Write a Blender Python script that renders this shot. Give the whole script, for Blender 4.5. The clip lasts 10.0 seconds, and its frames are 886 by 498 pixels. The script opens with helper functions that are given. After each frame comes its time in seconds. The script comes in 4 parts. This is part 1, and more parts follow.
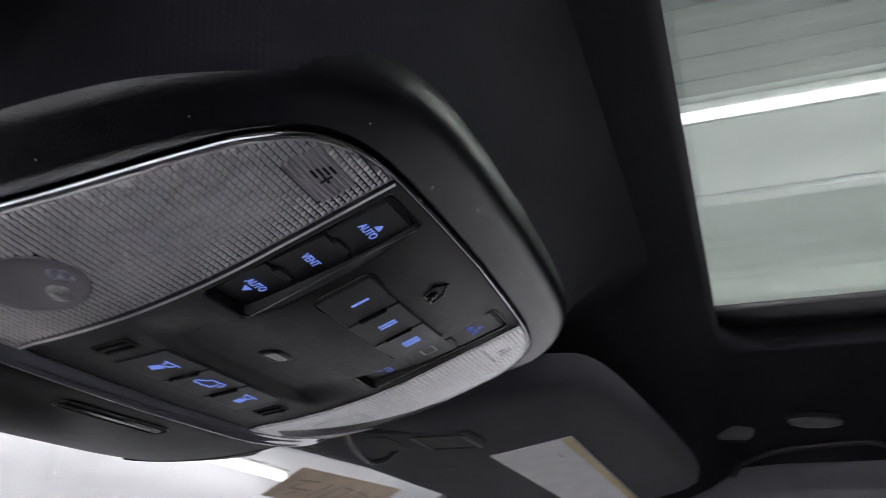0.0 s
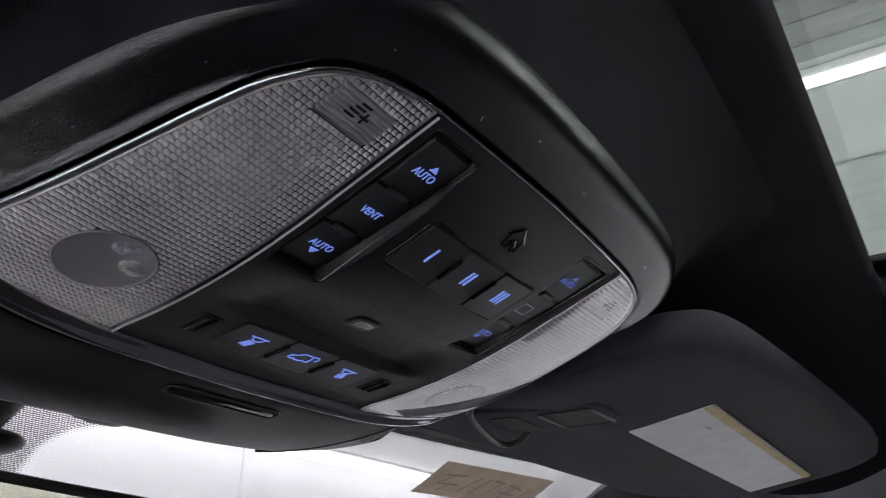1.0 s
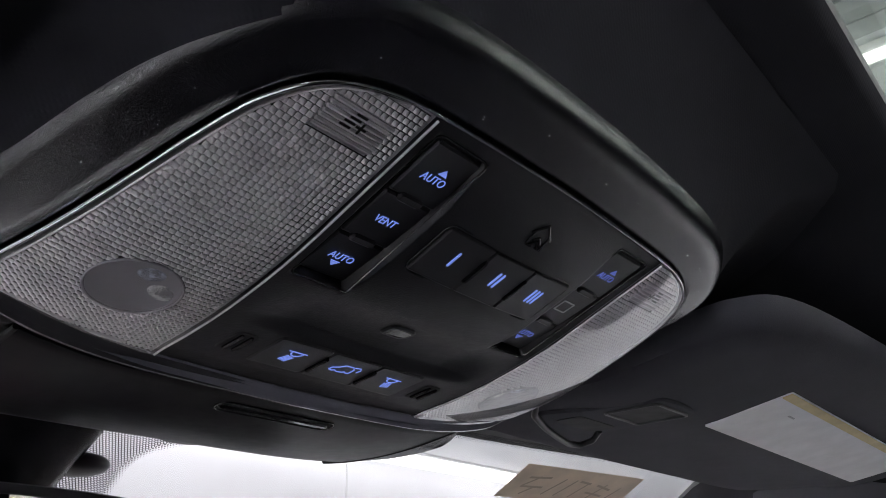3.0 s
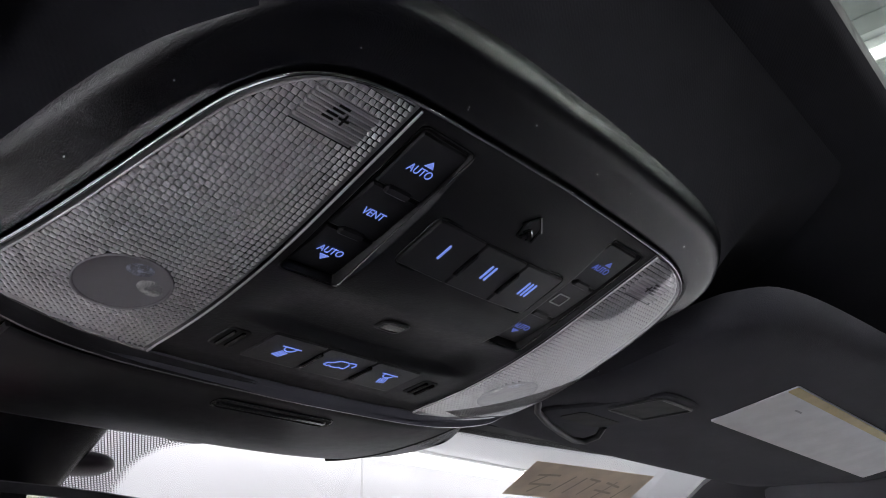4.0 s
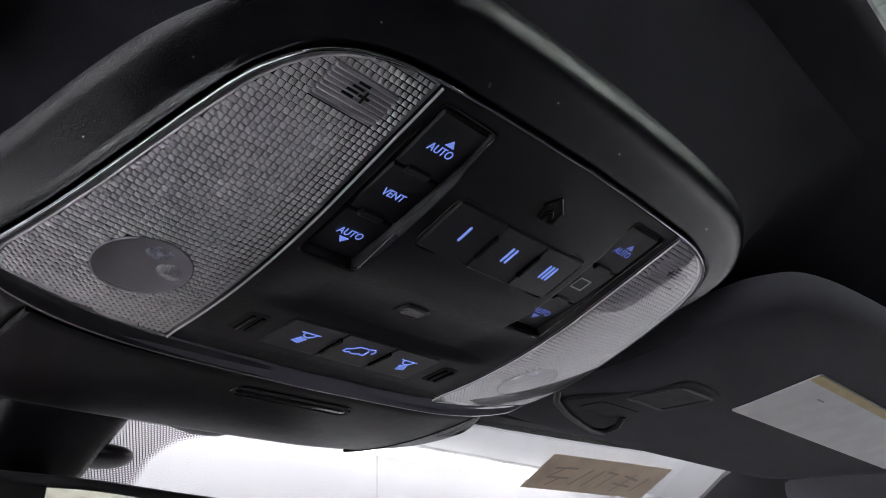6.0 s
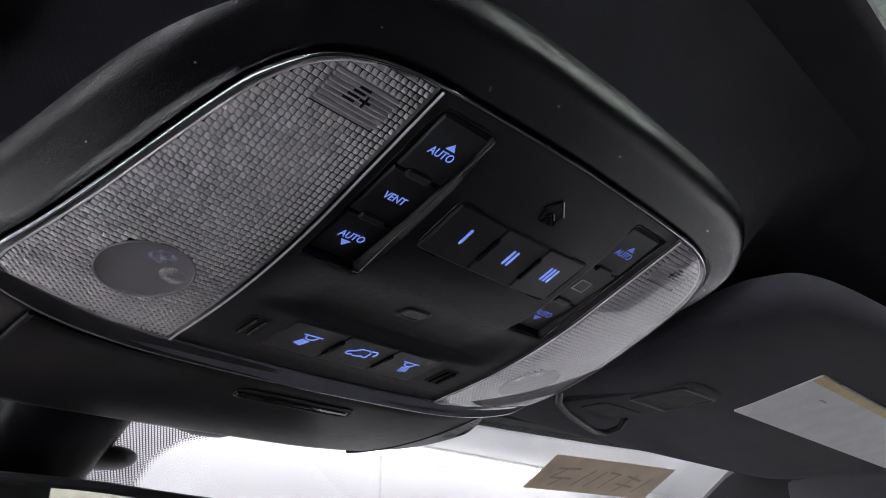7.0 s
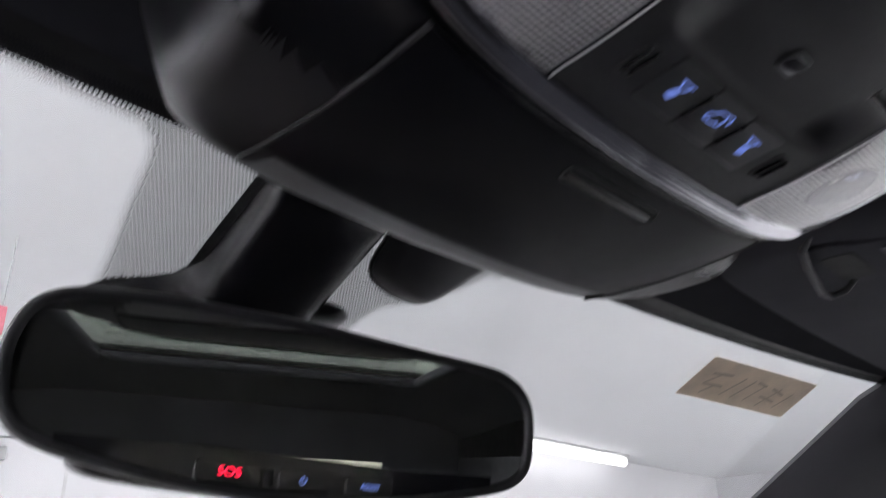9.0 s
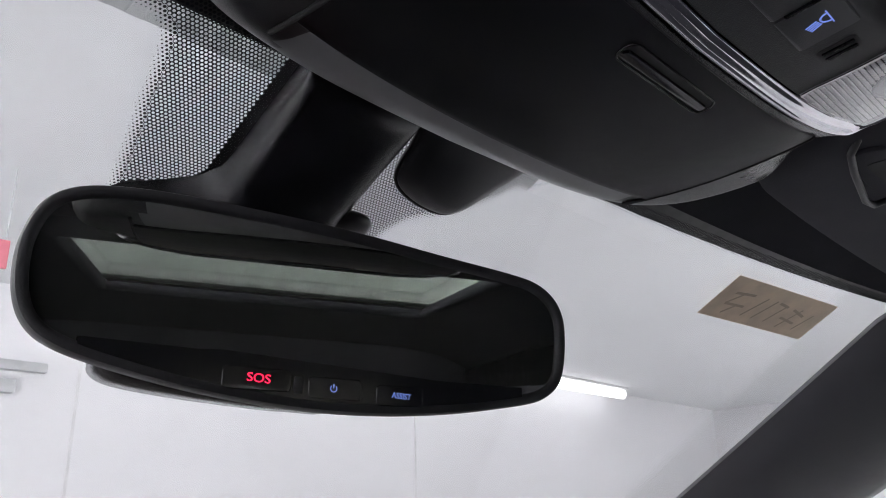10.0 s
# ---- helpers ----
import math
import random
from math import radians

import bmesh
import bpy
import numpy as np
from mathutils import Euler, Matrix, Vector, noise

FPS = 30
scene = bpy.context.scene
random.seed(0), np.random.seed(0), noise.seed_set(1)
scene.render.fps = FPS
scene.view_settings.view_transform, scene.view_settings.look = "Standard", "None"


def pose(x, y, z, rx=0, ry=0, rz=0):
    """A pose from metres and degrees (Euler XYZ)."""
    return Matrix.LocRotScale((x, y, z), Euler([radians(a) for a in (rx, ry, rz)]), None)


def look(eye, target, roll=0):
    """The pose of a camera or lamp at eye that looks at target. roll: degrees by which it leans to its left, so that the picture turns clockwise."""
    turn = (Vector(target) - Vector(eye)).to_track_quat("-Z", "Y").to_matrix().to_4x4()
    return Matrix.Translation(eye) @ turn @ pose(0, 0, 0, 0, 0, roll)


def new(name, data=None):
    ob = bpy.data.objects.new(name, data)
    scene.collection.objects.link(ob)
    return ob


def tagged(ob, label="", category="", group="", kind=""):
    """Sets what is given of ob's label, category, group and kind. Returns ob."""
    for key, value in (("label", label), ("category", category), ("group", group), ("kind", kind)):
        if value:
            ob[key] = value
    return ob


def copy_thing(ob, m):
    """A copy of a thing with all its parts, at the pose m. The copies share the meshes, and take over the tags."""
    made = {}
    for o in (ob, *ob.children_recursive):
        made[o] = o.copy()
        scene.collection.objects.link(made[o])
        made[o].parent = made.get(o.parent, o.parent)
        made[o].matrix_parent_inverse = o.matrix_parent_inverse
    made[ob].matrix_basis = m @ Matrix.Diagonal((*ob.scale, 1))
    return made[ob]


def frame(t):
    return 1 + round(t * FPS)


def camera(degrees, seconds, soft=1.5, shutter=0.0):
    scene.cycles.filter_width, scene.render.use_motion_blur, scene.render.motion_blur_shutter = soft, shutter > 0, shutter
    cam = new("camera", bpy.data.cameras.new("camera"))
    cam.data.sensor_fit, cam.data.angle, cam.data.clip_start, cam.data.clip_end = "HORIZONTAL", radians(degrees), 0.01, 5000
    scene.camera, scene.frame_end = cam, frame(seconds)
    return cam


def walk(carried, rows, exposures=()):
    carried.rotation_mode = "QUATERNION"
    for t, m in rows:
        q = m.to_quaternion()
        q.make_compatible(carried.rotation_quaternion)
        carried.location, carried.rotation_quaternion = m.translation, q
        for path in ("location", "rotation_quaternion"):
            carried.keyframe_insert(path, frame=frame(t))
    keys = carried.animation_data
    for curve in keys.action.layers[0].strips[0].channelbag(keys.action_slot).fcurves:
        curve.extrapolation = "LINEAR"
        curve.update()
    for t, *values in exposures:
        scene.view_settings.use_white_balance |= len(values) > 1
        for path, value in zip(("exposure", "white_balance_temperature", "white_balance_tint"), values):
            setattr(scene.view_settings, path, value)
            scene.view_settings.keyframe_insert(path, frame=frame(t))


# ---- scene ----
cam = camera(58.07, 10.0, soft=0.6, shutter=0.65)
# Car axes: x to the passenger side, y ahead, z up. PLATE is the frame of the console's face, which dips ahead.
HEIGHT, DIP = 1.5, 22.0
CAR = pose(0, 0, HEIGHT)
PLATE = pose(0, 0, HEIGHT, -DIP, 0, 0)
ROWS = [
    (0, (-0.2261, -0.0461, -0.1215), (0.6274, 0.1045, 0.3774), -22.40),
    (0.5, (-0.2169, -0.0595, -0.1331), (0.5808, 0.1946, 0.4137), -22.28),
    (1, (-0.1994, -0.0541, -0.1369), (0.5678, 0.2479, 0.4289), -22.38),
    (1.5, (-0.1998, -0.0568, -0.1382), (0.5445, 0.2756, 0.4410), -22.51),
    (2, (-0.1863, -0.0621, -0.1393), (0.5387, 0.2934, 0.4505), -22.45),
    (2.5, (-0.1886, -0.0652, -0.1405), (0.5221, 0.3055, 0.4573), -22.44),
    (4, (-0.1810, -0.0708, -0.1448), (0.5094, 0.3209, 0.4634), -22.44),
    (4.5, (-0.1805, -0.0693, -0.1452), (0.5062, 0.3264, 0.4645), -22.36),
    (5, (-0.1791, -0.0696, -0.1464), (0.5056, 0.3283, 0.4643), -22.39),
    (5.5, (-0.1793, -0.0650, -0.1460), (0.5027, 0.3368, 0.4651), -22.29),
    (7, (-0.1799, -0.0666, -0.1461), (0.4981, 0.3400, 0.4663), -22.21),
    (7.5, (-0.1812, -0.0613, -0.1455), (0.4941, 0.3484, 0.4677), -22.11),
    (8, (-0.1851, -0.0544, -0.1445), (0.4888, 0.3571, 0.4691), -22.07),
    (8.2, (-0.1886, -0.0437, -0.1469), (0.4832, 0.3652, 0.4709), -22.20),
    (8.3, (-0.1920, -0.0329, -0.1462), (0.4794, 0.3776, 0.4708), -22.34),
    (8.5, (-0.2051, -0.0033, -0.1483), (0.4637, 0.4165, 0.4652), -21.71),
    (8.6, (-0.2119, 0.0154, -0.1514), (0.4554, 0.4300, 0.4673), -21.95),
    (8.8, (-0.2128, 0.0410, -0.1487), (0.4556, 0.4627, 0.4640), -21.83),
    (9, (-0.2190, 0.0603, -0.1539), (0.4471, 0.4972, 0.4506), -20.92),
    (9.2, (-0.2156, 0.0778, -0.1550), (0.4512, 0.5244, 0.4415), -20.26),
    (9.5, (-0.2127, 0.0884, -0.1534), (0.4645, 0.5562, 0.4146), -20.14),
    (10, (-0.2139, 0.0868, -0.1517), (0.4715, 0.5709, 0.3922), -19.88),
]
walk(cam, [(t, PLATE @ look(eye, target, roll)) for t, eye, target, roll in ROWS], [(0.0, 1.38), (1.0, 1.45), (2.5, 1.48), (8.0, 1.57), (9.0, 1.52), (10.0, 1.43)])

# ---- world and light ----
world = bpy.data.worlds.new("world")
scene.world = world
world.use_nodes = True
world.node_tree.nodes["Background"].inputs[0].default_value = (0.75, 0.8, 0.9, 1)
world.node_tree.nodes["Background"].inputs[1].default_value = 0.05
LED_STRENGTH = 34.0


# ---- materials ----
def material(name):
    m = bpy.data.materials.new(name)
    m.use_nodes = True
    return m, m.node_tree.nodes, m.node_tree.links, m.node_tree.nodes["Principled BSDF"]


def surface(name, colour, rough, metal=0.0, grain=0.0, grain_scale=900.0, wear=0.12, wear_scale=14.0, spec=0.5, coat=0.0, rough_var=0.08):
    """A plain surface with wear in its colour and gloss, and a fine bump. Scales are per metre."""
    m, n, l, p = material(name)
    co = n.new("ShaderNodeTexCoord")
    big = n.new("ShaderNodeTexNoise")
    big.inputs["Scale"].default_value, big.inputs["Detail"].default_value = wear_scale, 6
    l.new(co.outputs["Object"], big.inputs["Vector"])
    ramp = n.new("ShaderNodeMapRange")
    ramp.inputs[1].default_value, ramp.inputs[2].default_value = 0.3, 0.7
    ramp.inputs[3].default_value, ramp.inputs[4].default_value = 1 - wear, 1 + wear
    l.new(big.outputs["Fac"], ramp.inputs[0])
    mix = n.new("ShaderNodeMix")
    mix.data_type, mix.blend_type = "RGBA", "MULTIPLY"
    mix.inputs[0].default_value = 1
    mix.inputs[6].default_value = (*colour, 1)
    l.new(ramp.outputs[0], mix.inputs[7])
    l.new(mix.outputs[2], p.inputs["Base Color"])
    rr = n.new("ShaderNodeMapRange")
    rr.inputs[1].default_value, rr.inputs[2].default_value = 0.25, 0.75
    rr.inputs[3].default_value, rr.inputs[4].default_value = max(0.02, rough - rough_var), min(1, rough + rough_var)
    fine_w = n.new("ShaderNodeTexNoise")
    fine_w.inputs["Scale"].default_value, fine_w.inputs["Detail"].default_value = wear_scale * 6, 8
    l.new(co.outputs["Object"], fine_w.inputs["Vector"])
    l.new(fine_w.outputs["Fac"], rr.inputs[0])
    l.new(rr.outputs[0], p.inputs["Roughness"])
    p.inputs["Metallic"].default_value = metal
    p.inputs["Specular IOR Level"].default_value = spec
    p.inputs["Coat Weight"].default_value = coat
    if grain:
        g = n.new("ShaderNodeTexNoise")
        g.inputs["Scale"].default_value, g.inputs["Detail"].default_value = grain_scale, 3
        l.new(co.outputs["Object"], g.inputs["Vector"])
        b = n.new("ShaderNodeBump")
        b.inputs["Strength"].default_value, b.inputs["Distance"].default_value = grain, 0.0004
        l.new(g.outputs["Fac"], b.inputs["Height"])
        l.new(b.outputs[0], p.inputs["Normal"])
    return m


def fabric(name, colour):
    """A knitted headliner cloth: a fine weave of two crossed waves."""
    m, n, l, p = material(name)
    co = n.new("ShaderNodeTexCoord")
    waves = []
    for turn in (0.785, -0.785):
        mp = n.new("ShaderNodeMapping")
        mp.inputs["Rotation"].default_value = (0, 0, turn)
        l.new(co.outputs["Object"], mp.inputs["Vector"])
        w = n.new("ShaderNodeTexWave")
        w.inputs["Scale"].default_value, w.inputs["Distortion"].default_value, w.inputs["Detail"].default_value = 220, 0.6, 1
        l.new(mp.outputs[0], w.inputs["Vector"])
        waves.append(w)
    mul = n.new("ShaderNodeMath")
    mul.operation = "MULTIPLY"
    l.new(waves[0].outputs["Fac"], mul.inputs[0])
    l.new(waves[1].outputs["Fac"], mul.inputs[1])
    b = n.new("ShaderNodeBump")
    b.inputs["Strength"].default_value, b.inputs["Distance"].default_value = 0.15, 0.0004
    l.new(mul.outputs[0], b.inputs["Height"])
    l.new(b.outputs[0], p.inputs["Normal"])
    noise_t = n.new("ShaderNodeTexNoise")
    noise_t.inputs["Scale"].default_value, noise_t.inputs["Detail"].default_value = 25, 5
    l.new(co.outputs["Object"], noise_t.inputs["Vector"])
    r = n.new("ShaderNodeMapRange")
    r.inputs[3].default_value, r.inputs[4].default_value = 0.75, 1.25
    l.new(noise_t.outputs["Fac"], r.inputs[0])
    mix = n.new("ShaderNodeMix")
    mix.data_type, mix.blend_type = "RGBA", "MULTIPLY"
    mix.inputs[0].default_value, mix.inputs[6].default_value = 1, (*colour, 1)
    l.new(r.outputs[0], mix.inputs[7])
    l.new(mix.outputs[2], p.inputs["Base Color"])
    p.inputs["Roughness"].default_value, p.inputs["Specular IOR Level"].default_value = 0.9, 0.08
    return m


def glowing(name, colour, strength):
    m, n, l, p = material(name)
    p.inputs["Base Color"].default_value = (*[c * 0.5 for c in colour], 1)
    p.inputs["Emission Color"].default_value, p.inputs["Emission Strength"].default_value = (*colour, 1), strength
    p.inputs["Roughness"].default_value = 0.5
    return m


def thin_glass(name, tint, gloss=0.9, rise=5.0):
    """A thin pane: it lets light straight through, tinted, and mirrors a little of it."""
    m, n, l, p = material(name)
    n.remove(p)
    t, g, f, mix, power, scale_n = (n.new("ShaderNode" + k) for k in ("BsdfTransparent", "BsdfGlossy", "LayerWeight", "MixShader", "Math", "Math"))
    t.inputs[0].default_value = (*tint, 1)
    g.inputs[0].default_value, g.inputs[1].default_value = (gloss, gloss, gloss, 1), 0.02
    f.inputs[0].default_value = 0.5
    power.operation, power.inputs[1].default_value = "POWER", rise
    scale_n.operation, scale_n.inputs[1].default_value, scale_n.inputs[2].default_value = "MULTIPLY_ADD", 0.9, 0.04
    l.new(f.outputs["Facing"], power.inputs[0])
    l.new(power.outputs[0], scale_n.inputs[0])
    l.new(scale_n.outputs[0], mix.inputs[0])
    l.new(t.outputs[0], mix.inputs[1])
    l.new(g.outputs[0], mix.inputs[2])
    l.new(mix.outputs[0], n["Material Output"].inputs[0])
    return m


def mirror_material(name):
    m, n, l, p = material(name)
    p.inputs["Base Color"].default_value = (0.57, 0.585, 0.555, 1)
    p.inputs["Metallic"].default_value, p.inputs["Roughness"].default_value = 0.965, 0.008
    return m


def lens_material(name):
    """Clear ribbed plastic over a dull silver reflector."""
    m, n, l, p = material(name)
    co = n.new("ShaderNodeTexCoord")
    t = n.new("ShaderNodeTexNoise")
    t.inputs["Scale"].default_value, t.inputs["Detail"].default_value = 60, 5
    l.new(co.outputs["Object"], t.inputs["Vector"])
    r = n.new("ShaderNodeValToRGB")
    r.color_ramp.elements[0].position, r.color_ramp.elements[0].color = 0.3, (0.90, 0.89, 0.92, 1)
    r.color_ramp.elements[1].position, r.color_ramp.elements[1].color = 0.75, (1.0, 0.99, 1.0, 1)
    l.new(t.outputs["Fac"], r.inputs[0])
    l.new(r.outputs[0], p.inputs["Base Color"])
    p.inputs["Metallic"].default_value, p.inputs["Roughness"].default_value = 0.32, 0.11
    p.inputs["Coat Weight"].default_value, p.inputs["Coat Roughness"].default_value = 0.8, 0.08
    return m


GRAINED = surface("grained_black_plastic", (0.0072, 0.0072, 0.0092), 0.18, grain=0.35, grain_scale=2200, wear_scale=30, wear=0.06, rough_var=0.03, spec=0.5)
# Paler than the housing: windscreen light on the front lip, put into colour.
LIT_SATIN_EDGE = surface("lit_smooth_satin_edge", (0.14, 0.14, 0.147), 0.42, spec=0.9, wear_scale=30, wear=0.05, rough_var=0.03)
DOOR_BLACK = surface("smooth_black_plastic", (0.0050, 0.0050, 0.0068), 0.34, spec=0.12, grain=0.10, grain_scale=2500, wear_scale=30, wear=0.05, rough_var=0.03)
SATIN = surface("satin_black_plastic", (0.0115, 0.0115, 0.0140), 0.34, spec=0.48, grain=0.2, grain_scale=2500, wear_scale=40, wear=0.05, rough_var=0.03)
PANEL = surface("soft_touch_black_panel", (0.0080, 0.0080, 0.0102), 0.38, spec=0.26, grain=0.30, grain_scale=1700, wear_scale=60, rough_var=0.06, wear=0.06)
GLOSS_BLACK = surface("gloss_black_plastic", (0.008, 0.008, 0.009), 0.14, wear_scale=50, rough_var=0.03, spec=0.6)
RECESS = surface("matt_black_recess", (0.009, 0.009, 0.010), 0.7)
RAIL = surface("matt_black_rail", (0.014, 0.014, 0.016), 0.42, spec=0.3, wear_scale=20)
CHROME = surface("chrome_trim", (0.41, 0.41, 0.435), 0.07, metal=1.0, wear_scale=90, rough_var=0.03, wear=0.05)
CLOTH = fabric("black_headliner_cloth", (0.021, 0.021, 0.026))
VINYL = surface("black_visor_vinyl", (0.050, 0.050, 0.060), 0.7, grain=0.4, grain_scale=1200, wear_scale=12, wear=0.06, rough_var=0.03, spec=0.1)
PILLAR_TRIM = surface("dark_pillar_trim", (0.021, 0.021, 0.025), 0.42, grain=0.35, wear=0.04, rough_var=0.03)
# Pale so that the unseen dash bounces windscreen light onto visor and console.
DASH = surface("pale_bounce_dash_vinyl", (0.18, 0.165, 0.165), 0.55, grain=0.3, wear_scale=8)
DARK_TRIM = surface("dark_cabin_trim", (0.07, 0.07, 0.083), 0.6, grain=0.3, wear_scale=8)
CARPET = surface("black_carpet", (0.032, 0.031, 0.033), 0.95, grain=0.6, grain_scale=500, wear_scale=6, spec=0.05)
LENS = lens_material("ribbed_lens")
# Shade between the clear prisms, put into the colour of their groove walls.
GROOVE_SHADE = surface("prism_groove_shade", (0.07, 0.068, 0.075), 0.12, metal=0.3, wear=0.35, wear_scale=90)
BOWL = surface("frosted_lamp_bowl", (0.38, 0.37, 0.40), 0.25, metal=0.1, wear=0.05, wear_scale=20, rough_var=0.02)



def chip_material(name, colour):
    """Silvery grains that thin out towards the rim of the chip."""
    m, n, l, p = material(name)
    co = n.new("ShaderNodeTexCoord")
    t = n.new("ShaderNodeTexNoise")
    t.inputs["Scale"].default_value, t.inputs["Detail"].default_value = 2600, 2
    l.new(co.outputs["Object"], t.inputs["Vector"])
    big = n.new("ShaderNodeTexNoise")
    big.inputs["Scale"].default_value, big.inputs["Detail"].default_value = 330, 2
    l.new(co.outputs["Object"], big.inputs["Vector"])
    add = n.new("ShaderNodeMath")
    l.new(t.outputs["Fac"], add.inputs[0])
    l.new(big.outputs["Fac"], add.inputs[1])
    r = n.new("ShaderNodeMapRange")
    r.inputs[1].default_value, r.inputs[2].default_value = 0.75, 1.15
    l.new(add.outputs[0], r.inputs[0])
    clear = n.new("ShaderNodeBsdfTransparent")
    mix = n.new("ShaderNodeMixShader")
    l.new(r.outputs[0], mix.inputs[0])
    l.new(clear.outputs[0], mix.inputs[1])
    l.new(p.outputs[0], mix.inputs[2])
    l.new(mix.outputs[0], n["Material Output"].inputs[0])
    p.inputs["Base Color"].default_value = (*colour, 1)
    p.inputs["Metallic"].default_value, p.inputs["Roughness"].default_value = 0.0, 0.25
    return m


CHIP_BLUE = chip_material("bluish_lamp_chip", (0.72, 0.76, 0.95))
CHIP = chip_material("silver_lamp_chip", (0.92, 0.91, 0.90))
DOME = surface("frosted_lamp_dome", (0.45, 0.44, 0.47), 0.22, metal=0.1, wear_scale=80)
RIB_CLEAR = surface("ribbed_clear_block", (0.70, 0.69, 0.72), 0.20, metal=0.1, wear_scale=80)
BLUE = glowing("blue_backlight", (0.17, 0.25, 0.72), 0.30)
DIM_BLUE = glowing("dim_blue_backlight", (0.10, 0.14, 0.5), 0.24)
RED = glowing("red_backlight", (1.0, 0.01, 0.05), 1.0)
LENS_COVER = thin_glass("clear_lens_cover", (0.98, 0.98, 0.985), 0.72, 2.0)
WINDSCREEN_GLASS = thin_glass("windscreen_glass", (0.975, 0.98, 0.98), 0.8, 8.0)
ROOF_GLASS = thin_glass("tinted_roof_glass", (0.72, 0.765, 0.72))
REAR_GLASS = thin_glass("rear_glass", (0.90, 0.89, 0.80))
FRAME = surface("matt_black_mirror_frame", (0.017, 0.017, 0.020), 0.5, grain=0.4, grain_scale=1500, rough_var=0.03)
MIRROR = mirror_material("mirror_glass")
CHIN = surface("dark_glass_strip", (0.0105, 0.0105, 0.0125), 0.12, spec=0.45, rough_var=0.02, wear=0.03)
FRIT = surface("black_ceramic_frit", (0.008, 0.008, 0.009), 0.5)
PAPER = surface("white_label_paper", (0.84, 0.84, 0.85), 0.6, wear=0.06, wear_scale=60)
YELLOW = surface("yellow_label_edge", (0.68, 0.56, 0.28), 0.6, wear=0.1, wear_scale=60)
GREY_INK = surface("grey_ink", (0.50, 0.50, 0.51), 0.6)
BROWN_PAPER = surface("brown_paper", (0.80, 0.65, 0.49), 0.7, wear=0.12, wear_scale=40)
BROWN_INK = surface("brown_ink", (0.55, 0.43, 0.31), 0.7)
WALL = surface("white_painted_wall", (0.78, 0.78, 0.80), 0.55, wear=0.03, wear_scale=0.8)
CEIL = surface("white_ceiling", (0.82, 0.83, 0.84), 0.6, wear=0.03, wear_scale=0.7)
RIBS = surface("grey_ribbed_metal", (0.40, 0.41, 0.415), 0.5, wear=0.05, wear_scale=1.0)
SEAM = surface("grey_seam", (0.69, 0.69, 0.70), 0.6)
FLOOR = surface("pale_grey_floor", (0.60, 0.60, 0.61), 0.3, wear=0.1, wear_scale=1.5)
# Strong glow for the added tubes out of view; visible ones use LED_SOFT.
HIDDEN_LED = glowing("hidden_led_tube", (1.0, 0.985, 1.01), LED_STRENGTH)
LED_SOFT = glowing("soft_led_tube", (1.0, 0.985, 1.01), 1.05)
LED_CASE = surface("white_metal_case", (0.8, 0.8, 0.8), 0.4)
RED_SIGN = surface("red_sign", (0.74, 0.22, 0.27), 0.5)
GREY_METAL = surface("grey_metal", (0.50, 0.51, 0.52), 0.45, metal=0.3)
CLIP_GREY = surface("mid_grey_plastic", (0.13, 0.13, 0.14), 0.4)


# ---- mesh helpers ----
def thing(name, m, label, category, group="", kind=""):
    ob = new(name)
    ob.empty_display_size = 0.02
    ob.matrix_world = m
    return tagged(ob, label, category, group, kind)


def mesh_of(name, bm, mat, angle=35):
    bmesh.ops.recalc_face_normals(bm, faces=bm.faces)
    me = bpy.data.meshes.new(name)
    bm.to_mesh(me)
    bm.free()
    me.materials.append(mat)
    me.polygons.foreach_set("use_smooth", [True] * len(me.polygons))
    me.set_sharp_from_angle(angle=radians(angle))
    return me


def part(name, bm, mat, parent, label="", angle=35, m=None):
    ob = new(name, mesh_of(name, bm, mat, angle))
    ob.parent = parent
    if m is not None:
        ob.matrix_local = m
    return tagged(ob, label)


def single(name, bm, mat, m, label, category, kind="", angle=35, group=""):
    ob = new(name, mesh_of(name, bm, mat, angle))
    ob.matrix_world = m
    return tagged(ob, label, category, group, kind)


def box(bm, lo, hi, bevel=0.0, segs=2, m=None):
    """An axis box between two corners, with rounded edges, added to bm."""
    res = bmesh.ops.create_cube(bm, size=1)
    vs = res["verts"]
    mid = [(a + b) / 2 for a, b in zip(lo, hi)]
    size = [abs(b - a) for a, b in zip(lo, hi)]
    bmesh.ops.scale(bm, vec=size, verts=vs)
    bmesh.ops.translate(bm, vec=mid, verts=vs)
    if bevel:
        es = list({e for v in vs for e in v.link_edges})
        out = bmesh.ops.bevel(bm, geom=es, offset=min(bevel, min(size) * 0.49), segments=segs, affect="EDGES", profile=0.5)
        vs = [v for v in {w for f in out["faces"] for w in f.verts}] + [v for v in vs if v.is_valid]
    if m is not None:
        bmesh.ops.transform(bm, matrix=m, verts=list(set(vs)))
    return bm


def rounded(x0, x1, y0, y1, r, n=5):
    """A rounded rectangle, counter-clockwise."""
    pts = []
    for cx, cy, a in ((x1 - r, y1 - r, 0), (x0 + r, y1 - r, 90), (x0 + r, y0 + r, 180), (x1 - r, y0 + r, 270)):
        for k in range(n + 1):
            t = radians(a + 90 * k / n)
            pts.append((cx + r * math.cos(t), cy + r * math.sin(t)))
    return pts


